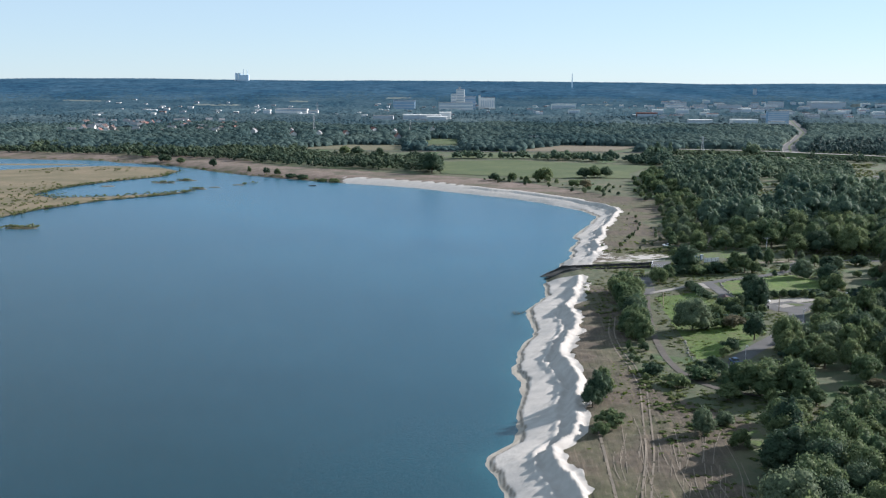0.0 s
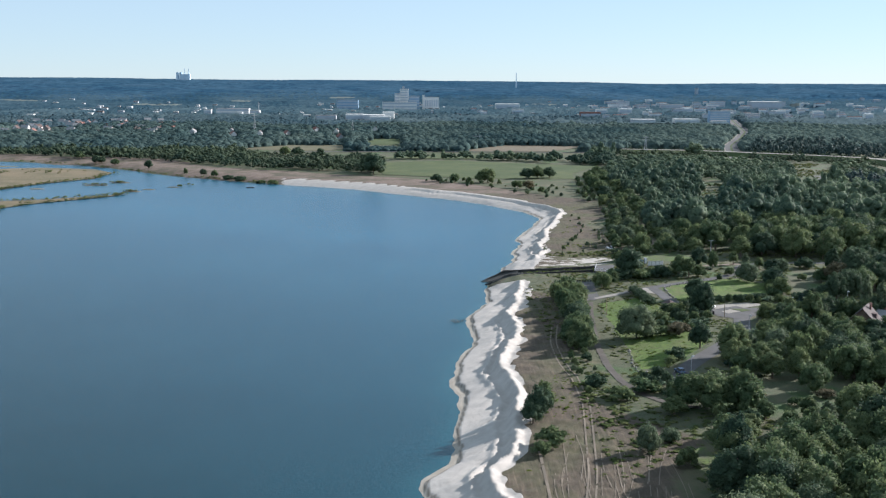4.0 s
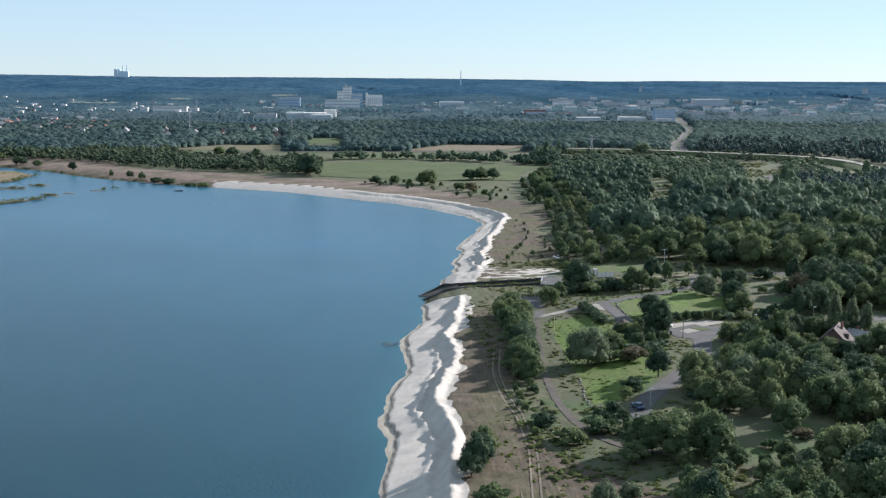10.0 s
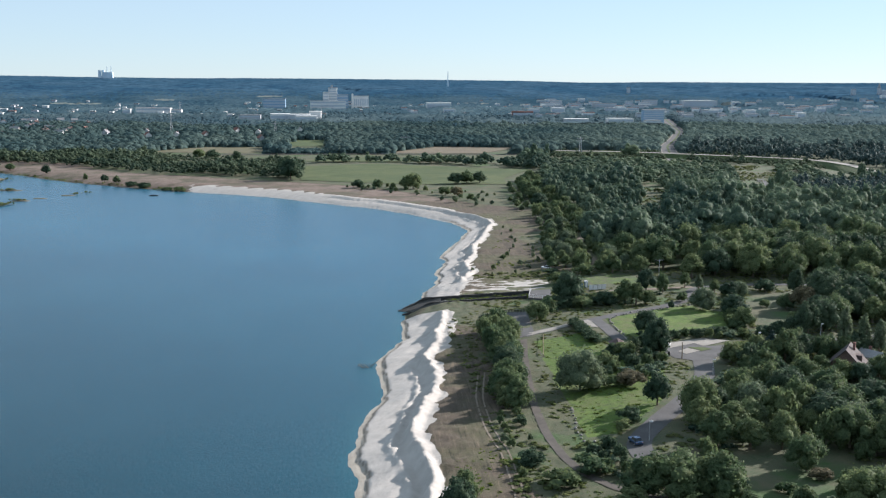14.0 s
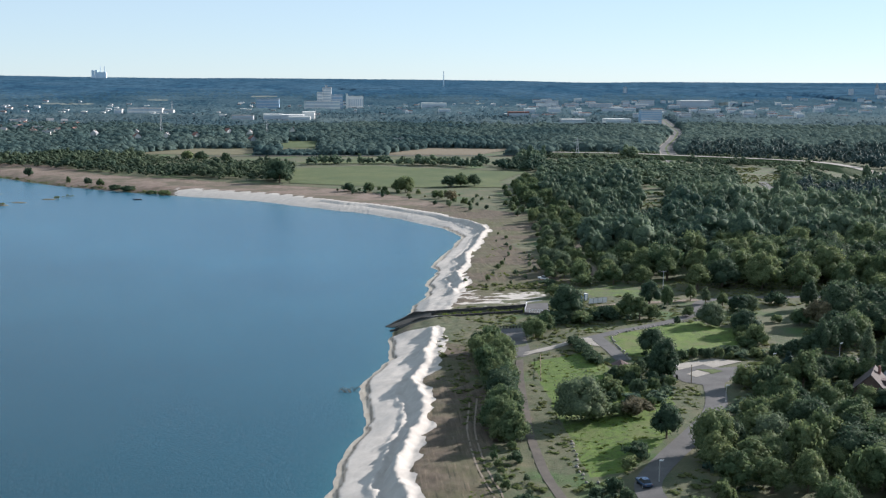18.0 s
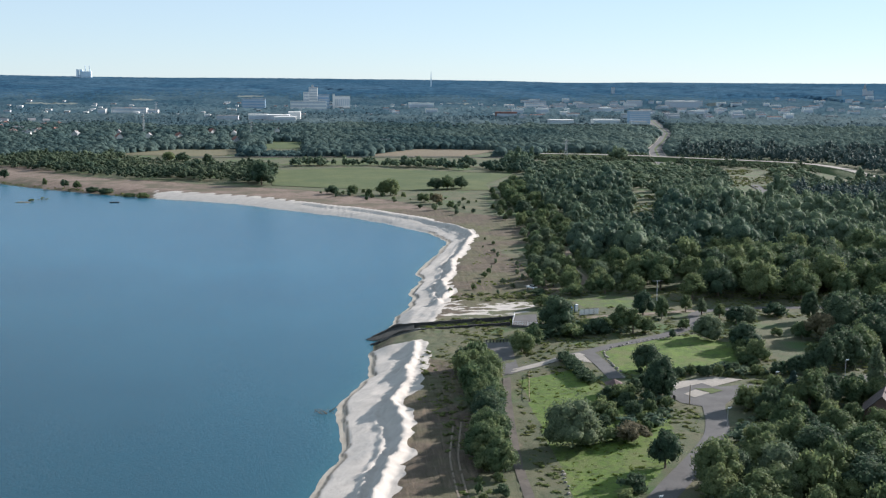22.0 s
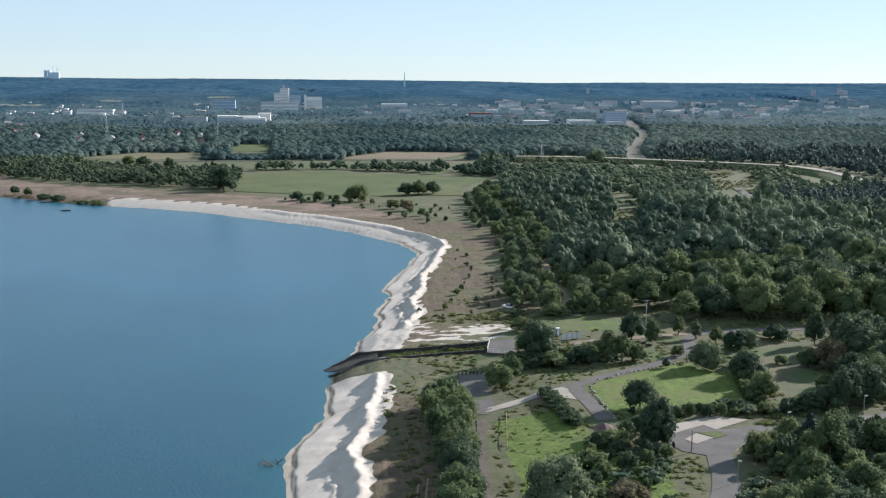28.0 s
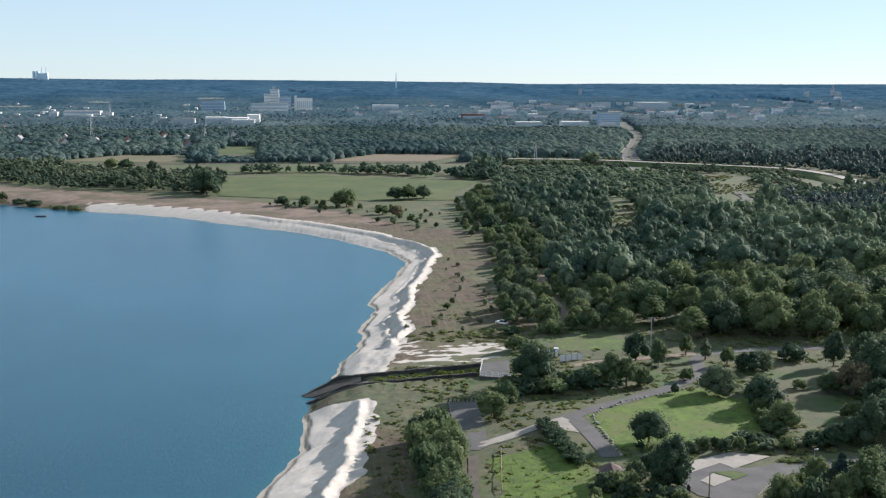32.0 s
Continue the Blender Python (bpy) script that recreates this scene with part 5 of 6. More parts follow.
slab("apron_south", [(30.2, 441.6, 0.2), (31, 442.9, 0.2), (37, 444.2, 2.5), (44, 445.4, 4.05), (46, 445.6, 4.15), (46, 444.6, 4.15), (44, 443.8, 4.05), (37, 442.6, 2.5)], 0.5, CONCRETE, "pale concrete capping running into the lake", "slipway")

slab("landing_pad", [(74.5, 444.5, 4.95), (82.3, 441.4, 4.95), (85, 459.5, 4.95), (77.3, 457.4, 4.95)], 0.9, ASPHALT, "grey-brown paved pad at the channel's head", "pad")


def fence_line(name, a, b, posts, tall, label, material, rails=2, z=None, thick=0.06):
    """A fence with posts and rails between two points."""
    root = tagged(new(name), label, "fence")
    for i in range(posts + 1):
        f = i / posts
        x, y = a[0] + (b[0] - a[0]) * f, a[1] + (b[1] - a[1]) * f
        zz = float(height(x, y)) if z is None else z
        part("post", rod((x, y, zz - 0.2), (x, y, zz + tall), thick, thick, 6), material, root)
        if i:
            for k in range(rails):
                h = tall * (k + 1) / rails - 0.05
                part("rail", rod((px, py, pz + h), (x, y, zz + h), thick * 0.8, thick * 0.8, 5), material, root)
        px, py, pz = x, y, zz
    return root


fence_line("railing", (74.7, 444.7), (82.2, 441.7), 5, 1.1, "pale steel railing round the landing pad", CAR_WHITE, 2, 4.95)
fence_line("railing", (74.7, 444.9), (77.4, 457.2), 7, 1.1, "pale steel railing along the landing pad", CAR_WHITE, 2, 4.95)
fence_line("bollard_row", (64, 426), (71, 425.5), 7, 1.0, "row of dark bollards closing off the car park", DARK, 0, None, 0.14)
fence_line("post_fence", (62, 394), (63.5, 424), 12, 1.2, "dark post fence beside the car park", DARK, 2)
fence_line("post_fence", (66, 366), (70, 389), 10, 0.9, "low weathered rail fence on rough grass", WOOD, 1, None, 0.09)
patch("car_park", [(63.5, 426), (71, 426), (68.5, 396), (66, 391), (62.5, 392)], ASPHALT, "worn asphalt car park beside trees", "car park", 0.1)
patch("sandy_triangle", [(82, 401.5), (88, 404.8), (88.5, 396)], PALE_PAVING, "pale sandy triangle beside the road", "pavement", 0.13)
patch("plaza", [(103.5, 374.5), (116, 380), (123, 376.5), (113, 370.5), (111.5, 374), (103, 369)], PALE_PAVING, "pale paved parking bay beside the road", "pavement", 0.15)
patch("paved_island", [(104, 365), (108, 368.5), (110.5, 365.2), (105.5, 361.8)], PALE_PAVING, "small pale paved square on the asphalt", "pavement", 0.17)
patch("turning_area", [(99, 368), (103, 374), (112, 374), (115, 370.5), (124, 372.5), (124, 366), (113, 360), (106, 354), (101, 358)], ASPHALT, "broad asphalt turning area", "road", 0.1)
patch("grass_island", [(107.8, 369.3), (112.6, 369.2), (114.5, 367), (110.5, 364.4), (110.2, 366.3)], FIELD, "narrow green grass island beside the paving", "grass", 0.19)
patch("gravel_strip", [(84, 447), (108, 456), (125, 459), (138, 462), (138, 458.5), (120, 455), (105, 452), (86, 444)], GRAVEL, "gravel way leading from the landing", "path", 0.1)
strip("forest_track", [(108, 500), (115, 513), (115, 526), (116, 551), (120, 579), (132, 612), (140, 632), (146, 655)], 4.0, GRAVEL, "sandy track climbing between young trees", "path", 0.12)
strip("heath_road", [(283, 715), (292, 760), (300, 800), (302, 828), (322, 858), (330, 900)], 7, ASPHALT, "asphalt road through the heath clearing", "road", 0.4, 8)
for k, off in enumerate((-0.85, 0.85)):
    strip("wheel_track", [(30 + off, 150), (33 + off, 192), (38 + off, 218), (41 + off, 242), (44 + off, 266), (44.5 + off, 288), (43 + off, 306), (43.5 + off, 328), (47 + off, 352)], 0.4, GRAVEL, "pale wheel track worn into dry soil", "track", 0.07)
ruts = np.random.default_rng(97)
for i in range(44):
    x0, y0, l = ruts.uniform(28, 52), ruts.uniform(160, 215), ruts.uniform(14, 34)
    lean, bend = ruts.normal() * 0.07 + 0.1, ruts.normal() * 0.9
    strip("wheel_rut", [(x0, y0), (x0 + lean * l * 0.5 + bend, y0 + l * 0.5), (x0 + lean * l, y0 + l)], ruts.uniform(0.12, 0.22), GRAVEL, "faint pale wheel rut in the dark soil", "track", 0.06)
strip("sand_rut", [(26, 150), (27.5, 190), (28, 206), (28.5, 222), (29, 236)], 0.6, GRAVEL, "pale rut beside the sand ridge", "track", 0.08)


# ---- lamps, mast, cars ----
def street_lamp(x, y, tall=4.3, steel=STEEL):
    z = float(height(x, y))
    root = tagged(new("street_lamp"), "slim grey street lamp beside the road", "street lamp", "street lamps")
    root.location = (x, y, z)
    part("post", rod((0, 0, -0.2), (0, 0, tall), 0.09, 0.06, 8), steel, root)
    head = rod((-0.05, 0, tall), (0.75, 0, tall + 0.08), 0.13, 0.09, 8)
    lamp = part("lamp_head", head, CAR_WHITE, root)
    part("lens", box(0.1, -0.09, tall - 0.13, 0.62, 0.09, tall - 0.09), FAR_GLASS, lamp, "flat clear lamp lens")
    part("base", rod((0, 0, -0.1), (0, 0, 0.5), 0.14, 0.13, 8), steel, root)
    return root


for x, y in ((75.5, 291), (128.2, 368), (105.5, 339.5), (151, 378)):
    street_lamp(x, y)
for x, y, h in ((102.7, 357, 4.6), (178, 474, 9)):
    pole = tagged(new("utility_pole"), "plain dark wooden utility pole", "pole")
    pole.location = (x, y, float(height(x, y)))
    part("shaft", rod((0, 0, -0.3), (0, 0, h), 0.14, 0.1, 8), WOOD, pole)
    part("cap", rod((0, 0, h), (0, 0, h + 0.12), 0.16, 0.05, 8), DARK, pole)
mast = tagged(new("floodlight_mast"), "tall mast with two floodlights on a crossbar", "mast")
mast.location = (127.4, 467, float(height(127.4, 467)))
part("shaft", rod((0, 0, -0.3), (0, 0, 9.2), 0.16, 0.11, 8), STEEL, mast)
part("crossbar", rod((-1.5, 0, 9.0), (1.5, 0, 9.0), 0.08, 0.08, 6), STEEL, mast)
for sx in (-1.4, 1.4):
    part("floodlight", box(sx - 0.3, -0.15, 8.75, sx + 0.3, 0.2, 9.15, 0.04), DARK, mast)


def car(x, y, turn, paint, label):
    root = tagged(new("car"), label, "car")
    root.location, root.rotation_euler = (x, y, float(height(x, y)) + 0.12), (0, 0, radians(turn))
    body = box(-0.88, -2.1, 0.3, 0.88, 2.1, 0.85, 0.12)
    part("body", body, paint, root)
    cab = bmesh.new()
    vs = box_into(cab, -0.78, -1.5, 0.83, 0.78, 0.9, 1.42)
    for v in vs:
        if v.co.z > 1.2:
            v.co.x *= 0.82
            v.co.y = -1.2 if v.co.y < 0 else 0.25
    bmesh.ops.bevel(cab, geom=cab.edges[:], offset=0.06, segments=2, affect="EDGES")
    c = part("cabin", cab, GLASS, root, "dark glass cabin")
    part("roof", box(-0.62, -1.15, 1.41, 0.62, 0.2, 1.47, 0.02), paint, root)
    for sx in (-0.8, 0.8):
        for sy in (-1.3, 1.3):
            w = part("wheel", rod((sx - 0.1, sy, 0.2), (sx + 0.1, sy, 0.2), 0.32, 0.32, 12), DARK, root)
            part("rim", rod((sx - 0.115, sy, 0.2), (sx + 0.115, sy, 0.2), 0.19, 0.19, 10), STEEL, w, "bare metal wheel rim")
        part("headlight", box(sx * 0.8 - 0.15, 2.06, 0.6, sx * 0.8 + 0.15, 2.12, 0.74), CAR_WHITE, root)
    for sx in (-0.65, 0.65):
        part("tail_light", box(sx - 0.14, -2.12, 0.62, sx + 0.14, -2.07, 0.76), ROOF_RED, root)
    return root


car(72.3, 290, 10, CAR_PAINT, "dark blue car on the winding asphalt road")
car(101.5, 371.5, 60, CAR_WHITE, "white car parked under a tree")
car(92, 507, 40, CAR_WHITE, "white vehicle parked at the edge of bushes")

# ---- cabins, fence panels, small things ----
for name, x, y, w, d, h, label in (("site_cabin", 95.6, 460, 2.6, 2.0, 1.8, "small blue site cabin on the gravel"),
                                   ("portable_toilet", 98.6, 461.4, 1.1, 1.1, 2.3, "blue portable toilet with a white front")):
    root = tagged(new(name), label, "cabin")
    root.location = (x, y, float(height(x, y)) + 0.1)
    part("shell", box(-w / 2, -d / 2, 0, w / 2, d / 2, h, 0.05), BLUE_PLASTIC, root)
    part("roof", box(-w / 2 - 0.06, -d / 2 - 0.06, h + 0.003, w / 2 + 0.06, d / 2 + 0.06, h + 0.13, 0.04), BLUE_PLASTIC if w > 2 else CAR_WHITE, root)
    part("door", box(-0.4, -d / 2 - 0.04, 0.08, 0.4, -d / 2 - 0.003, h - 0.15), BLUE_PLASTIC if w > 2 else CAR_WHITE, root)
for i in range(4):
    root = tagged(new("fence_panel"), "pale mesh site fence panel on feet", "fence", "site fence panels")
    root.location = (99.2 + i * 1.7, 455.8 + 0.45 * i, float(height(100, 456)) + 0.08)
    root.rotation_euler = (0, 0, 0.26)
    for nm, a, b in (("post", (-0.8, 0, 0), (-0.8, 0, 1.9)), ("post", (0.8, 0, 0), (0.8, 0, 1.9)), ("rail", (-0.8, 0, 1.9), (0.8, 0, 1.9)), ("rail", (-0.8, 0, 0.15), (0.8, 0, 0.15))):
        part(nm, rod(a, b, 0.04, 0.04, 6), STEEL, root)
    part("mesh", box(-0.78, -0.01, 0.18, 0.78, 0.01, 1.86), CAR_WHITE, root)
    part("foot", box(-1.0, -0.3, -0.02, -0.6, 0.3, 0.1), CONCRETE, root)
bin_ = tagged(new("litter_bin"), "dark litter bin at the edge of the asphalt", "bin")
bin_.location = (100, 360.2, float(height(100, 360.2)) + 0.1)
part("drum", rod((0, 0, 0), (0, 0, 1.1), 0.32, 0.36, 12), DARK, bin_)
part("lid", rod((0, 0, 1.1), (0, 0, 1.28), 0.38, 0.2, 12), DARK, bin_)

pav = tagged(new("pavilion"), "small open pavilion with a dark pitched roof", "pavilion")
pav.location = (87, 367, float(height(87, 367)))
rb = bmesh.new()
bmesh.ops.create_cone(rb, cap_ends=True, segments=6, radius1=2.6, radius2=0.15, depth=1.2)
rb.transform(Matrix.Translation((0, 0, 3.1)))
part("roof", rb, ROOF_BROWN, pav)
for i in range(6):
    a = i * math.pi / 3
    part("post", rod((2.1 * math.cos(a), 2.1 * math.sin(a), -0.2), (2.1 * math.cos(a), 2.1 * math.sin(a), 2.6), 0.09, 0.09, 6), WOOD, pav)
part("bench", box(-1.2, -0.2, 0.4, 1.2, 0.2, 0.5), WOOD, pav)


def boulder_mesh(seed):
    r = np.random.default_rng(seed)
    bm = bmesh.new()
    bmesh.ops.create_icosphere(bm, subdivisions=1, radius=0.5)
    for v in bm.verts:
        v.co *= r.uniform(0.8, 1.2)
        v.co.z *= 0.7
    me = bpy.data.meshes.new("boulder")
    bm.to_mesh(me)
    bm.free()
    me.materials.append(STONE)
    return me


ROCKS = [boulder_mesh(s) for s in (81, 82, 83)]
rr = np.random.default_rng(84)
for line, n in (([(93.6, 381), (93.3, 396), (94.6, 408), (99, 413), (107, 418.6), (117, 423.2), (128, 428.6)], 44), ([(66, 294), (62.2, 292), (62, 302), (64.5, 318)], 16)):
    L = np.array(line, float)
    seg = np.r_[0, np.cumsum(np.hypot(*np.diff(L, axis=0).T))]
    for f in np.linspace(0, seg[-1], n):
        x, y = np.interp(f, seg, L[:, 0]) + rr.normal() * 0.25, np.interp(f, seg, L[:, 1]) + rr.normal() * 0.25
        ob = tagged(new("boulder", ROCKS[int(rr.integers(3))]), "pale boulder lining the edge of the grass", "boulder", "boulders along the lawn")
        k = rr.uniform(0.5, 1.1)
        ob.matrix_basis = pose(x, y, float(height(x, y)) + 0.16 * k, 0, 0, rr.uniform(0, 360)) @ Matrix.Diagonal((k, k, k, 1))

snag = tagged(new("dead_branches"), "dead brown branches sticking out of the water", "branches")
snag.location = (16.5, 373, 0)
for i in range(16):
    a, l = rr.uniform(0, 6.28), rr.uniform(0.8, 2.6)
    x, y = rr.normal() * 1.2, rr.normal() * 0.9
    part("branch", rod((x, y, -0.3), (x + math.cos(a) * l, y + math.sin(a) * l * 0.7, rr.uniform(0.4, 1.5)), 0.09, 0.03, 5), BARK, snag)
raft = tagged(new("raft"), "small dark floating pontoon on the lake", "raft")
raft.location = (-123, 843, 0)
part("deck", box(-3, -1.2, 0.15, 3, 1.2, 0.6, 0.06), DARK, raft)
part("float", box(-2.8, -1.0, -0.3, 2.8, 1.0, 0.147), DARK, raft)


# ---- houses and far buildings ----
def house(x, y, w, d, eaves, ridge, turn, wall, roof, label, windows=True):
    """A gabled house: walls, two roof slopes, chimney, windows."""
    root = tagged(new("house"), label, "house")
    root.location, root.rotation_euler = (x, y, float(height(x, y))), (0, 0, radians(turn))
    bm = bmesh.new()
    pts = [(-w / 2, 0), (w / 2, 0), (w / 2, eaves), (0, ridge), (-w / 2, eaves)]
    fr = [bm.verts.new((a, -d / 2, b - (0.3 if b == 0 else 0))) for a, b in pts]
    bk = [bm.verts.new((a, d / 2, b - (0.3 if b == 0 else 0))) for a, b in pts]
    bm.faces.new(fr)
    bm.faces.new(bk[::-1])
    for i in range(5):
        j = (i + 1) % 5
        bm.faces.new((fr[j], fr[i], bk[i], bk[j]))
    bmesh.ops.recalc_face_normals(bm, faces=bm.faces[:])
    part("wall", bm, wall, root)
    over = 0.5
    for s in (-1, 1):
        rbm = bmesh.new()
        drop = (ridge - eaves) * over / (w / 2)
        prof = [(0, ridge + 0.05), (s * (w / 2 + over), eaves - drop + 0.05), (s * (w / 2 + over), eaves - drop + 0.3), (0, ridge + 0.3)]
        a = [rbm.verts.new((p, -d / 2 - over, q)) for p, q in prof]
        b = [rbm.verts.new((p, d / 2 + over, q)) for p, q in prof]
        rbm.faces.new(a)
        rbm.faces.new(b[::-1])
        for i in range(4):
            j = (i + 1) % 4
            rbm.faces.new((a[j], a[i], b[i], b[j]))
        bmesh.ops.recalc_face_normals(rbm, faces=rbm.faces[:])
        part("roof_slope", rbm, roof, root)
    part("chimney", box(w * 0.12, d * 0.15, ridge - 1.0, w * 0.12 + 0.6, d * 0.15 + 0.6, ridge + 1.0), ROOF_RED, root)
    if windows:
        for sx in (-w / 4, w / 4):
            for sz in (0.9, 3.4) if eaves > 4 else (0.9,):
                for sy, o in ((-d / 2, -0.04), (d / 2, 0.003)):
                    pane = part("window", box(sx - 0.5, sy + o, sz, sx + 0.5, sy + o + 0.037, sz + 1.2), GLASS, root)
                    part("sill", box(sx - 0.6, sy - 0.12, sz - 0.1, sx + 0.6, sy + 0.12, sz - 0.004), CAR_WHITE, pane, "white window sill")
        part("window", box(-0.5, -d / 2 - 0.04, eaves + 0.3, 0.5, -d / 2 - 0.003, eaves + 1.4), GLASS, root)
        part("door", box(w / 4 + 0.9, -d / 2 - 0.04, 0.05, w / 4 + 1.7, -d / 2 - 0.003, 2.05), WOOD, root)
    return root


gabled = house(141.5, 340, 8.0, 9, 2.8, 6.9, -32, BRICK_WALL, ROOF_DARK, "dark brick gabled house with a red-brown tiled roof among trees")
part("dormer", box(2.0, -1.2, 3.6, 3.6, 1.2, 5.2, 0.05), ROOF_BROWN, gabled)
plant_rows([("oak1", 136.5, 332.5, 5.8, 6), ("dark0", 141, 331, 5.5, 6.5), ("oak2", 146.5, 333, 6, 6), ("birch", 132.5, 336, 6.5, 5), ("oak0", 150, 338, 5.5, 5.5)])
house(152, 348, 5, 6, 2.4, 3.6, 28, WHITE_WALL, ROOF_GREY, "low pale outbuilding with a grey roof")
for i, (x, y, w) in enumerate(((-322, 1620, 8), (-251, 1540, 8), (-114, 1620, 8), (-99, 1470, 7), (-217, 1560, 8), (-179, 1560, 8), (-270, 1640, 8), (-150, 1680, 8), (-60, 1700, 8))):
    house(x, y, w, w * 1.1, 3.6, 7.0, (i * 37) % 70 - 10, WHITE_WALL if i % 3 else GREY_WALL, ROOF_RED if i % 2 else ROOF_GREY, "distant village house with light walls and a pitched roof", False)
hamlet = np.random.default_rng(92)
homes = []
while len(homes) < 54:
    x, y = hamlet.uniform(-700, -330), hamlet.uniform(1530, 2080)
    if not inside(x, y, VILLAGE) or any(abs(x - a) < 13 and abs(y - b) < 26 for a, b in homes):
        continue
    homes.append((x, y))
    w = hamlet.uniform(7.5, 11)
    k = len(homes)
    house(x, y, w, w * hamlet.uniform(1.0, 1.5), hamlet.uniform(3.6, 5.4), hamlet.uniform(7.2, 9.2), (90 if k % 2 else 0) + hamlet.uniform(-22, 22), (WHITE_WALL, WHITE_WALL, PLASTER)[k % 3], (ROOF_RED, ROOF_GREY, ROOF_BROWN, ROOF_GREY)[k % 4], "village house with pale walls and a pitched roof among trees", False)


def block(name, x, y, w, d, top, wall, label, floors, category="building", bays=0, roof=None):
    """A flat-roofed building with bands or bays of windows on the side towards the lake."""
    root = tagged(new(name), label, category)
    z = float(height(x, y))
    h = top - z
    root.location = (x, y, z)
    part("wall", box(-w / 2, -d / 2, -1, w / 2, d / 2, h), wall, root)
    part("roof", box(-w / 2 - 0.4, -d / 2 - 0.4, h + 0.003, w / 2 + 0.4, d / 2 + 0.4, h + 0.7), roof or ROOF_GREY, root)
    for k in range(floors):
        z0 = h * (k + 0.35) / floors
        z1 = h * (k + 0.8) / floors
        if bays:
            for b in range(bays):
                x0 = -w / 2 + w * (b + 0.2) / bays
                part("window", box(x0, -d / 2 - 0.15, z0, x0 + 0.6 * w / bays, -d / 2 - 0.003, z1), FAR_GLASS, root)
        else:
            part("window_band", box(-w / 2 + 0.8, -d / 2 - 0.15, z0, w / 2 - 0.8, -d / 2 - 0.003, z1), FAR_GLASS, root)
    return root


block("hospital_tower", -29, 2830, 21, 30, 60, WHITE_WALL, "tall pale hospital tower above the trees", 9)
block("roof_plant", -31, 2832, 5, 5, 66, GREY_WALL, "small plant tower on the roofline", 0)
block("hospital_wing", -40, 2790, 86, 20, 28, WHITE_WALL, "long low white hospital wing", 3)
block("hospital_block", -46, 2815, 13, 18, 49, WHITE_WALL, "grey hospital block beside the tower", 6)
block("hospital_block", -4, 2825, 27, 18, 42, BLUE_WALL, "blue-grey hospital block beside the tower", 5)
block("apartment_block", 39, 2830, 41, 16, 39.5, WHITE_WALL, "white slab block with upright bays", 1, "building", 9)
block("stair_tower", 20, 2822, 5, 8, 45, WHITE_WALL, "white stair tower of a slab block", 0)
block("office_block", -173, 2830, 55, 18, 32, BLUE_WALL, "wide blue-grey office block above trees", 4)
block("long_hall", -172, 2150, 39, 16, 14, GREY_WALL, "long grey hall with a flat roof", 2)
block("warehouse", -116, 2140, 34, 30, 16.5, WHITE_WALL, "pale warehouse with a flat white roof", 1, "building", 0, WHITE_WALL)
block("warehouse", -79, 2130, 39, 30, 16, GREY_WALL, "long grey warehouse with a white roof", 1, "building", 0, WHITE_WALL)
block("warehouse", -52, 2170, 22, 30, 20, WHITE_WALL, "white warehouse with a bright roof", 0, "building", 0, WHITE_WALL)
block("warehouse", -66, 2095, 38, 20, 14, WHITE_WALL, "low white warehouse before larger halls", 1, "building", 0, WHITE_WALL)
block("factory", -408, 2500, 72, 25, 18, WHITE_WALL, "long white factory with blue bands", 2)
block("factory", -461, 2480, 16, 16, 16.5, WHITE_WALL, "small white cube-shaped factory building", 1)
block("factory", -357, 2480, 22, 18, 15, WHITE_WALL, "low white factory hall", 1)
block("supermarket", 412, 2000, 42, 22, 12.5, GREY_WALL, "long low grey commercial building", 1, "building", 0, WHITE_WALL)
block("supermarket", 492, 2005, 46, 22, 13, WHITE_WALL, "long low white commercial building", 1, "building", 0, WHITE_WALL)
block("shop", 544, 1980, 27, 14, 11, WHITE_WALL, "small white shop before an office block", 1)
block("office_block", 556, 2020, 38, 14, 28, BLUE_WALL, "striped blue-grey office block by the highway", 6)
block("hall", 363, 2300, 42, 18, 17, ROOF_RED, "red-roofed hall among trees", 1, "building", 0, ROOF_RED)
block("stadium", 949, 3000, 82, 40, 27, GREY_WALL, "broad pale stadium roof over the town", 1, "building", 0, WHITE_WALL)
block("white_villa", 1138, 2250, 18, 14, 16, WHITE_WALL, "small white building among treetops", 1)
block("long_hall", 240, 2900, 63, 20, 22, WHITE_WALL, "long white roof among far trees", 1, "building", 0, WHITE_WALL)
block("shop", 231, 2500, 26, 14, 18, WHITE_WALL, "white flat building among far trees", 1)
for x, y, w, top in ((547, 3000, 71, 29), (616, 3000, 52, 27.5), (695, 3000, 90, 27.5), (818, 3050, 39, 30), (590, 3150, 50, 32), (760, 2900, 40, 25), (860, 3150, 60, 34), (1020, 3100, 50, 34)):
    block("town_block", x, y, w * 0.7, 16, top - 9, WHITE_WALL if w % 2 else GREY_WALL, "pale town block with a flat roof in the distance", 3)
block("town_tower", 990, 3900, 10, 10, 57, GREY_WALL, "grey tower block in the distant town", 8)
block("town_tower", 1669, 3600, 12, 12, 54, GREY_WALL, "grey tower block in the distant town", 8)
town = np.random.default_rng(91)
for i in range(110):
    y = town.uniform(2150, 3500)
    x = y * math.tan(radians(town.uniform(9, 27)))
    w = town.uniform(9, 30)
    block("town_house", x, y, w, 12, float(height(x, y)) + town.uniform(9, 14), (WHITE_WALL, GREY_WALL, WHITE_WALL)[i % 3], "small town building showing between treetops", 1, "building", 0, (ROOF_RED, ROOF_GREY, WHITE_WALL)[i % 3])
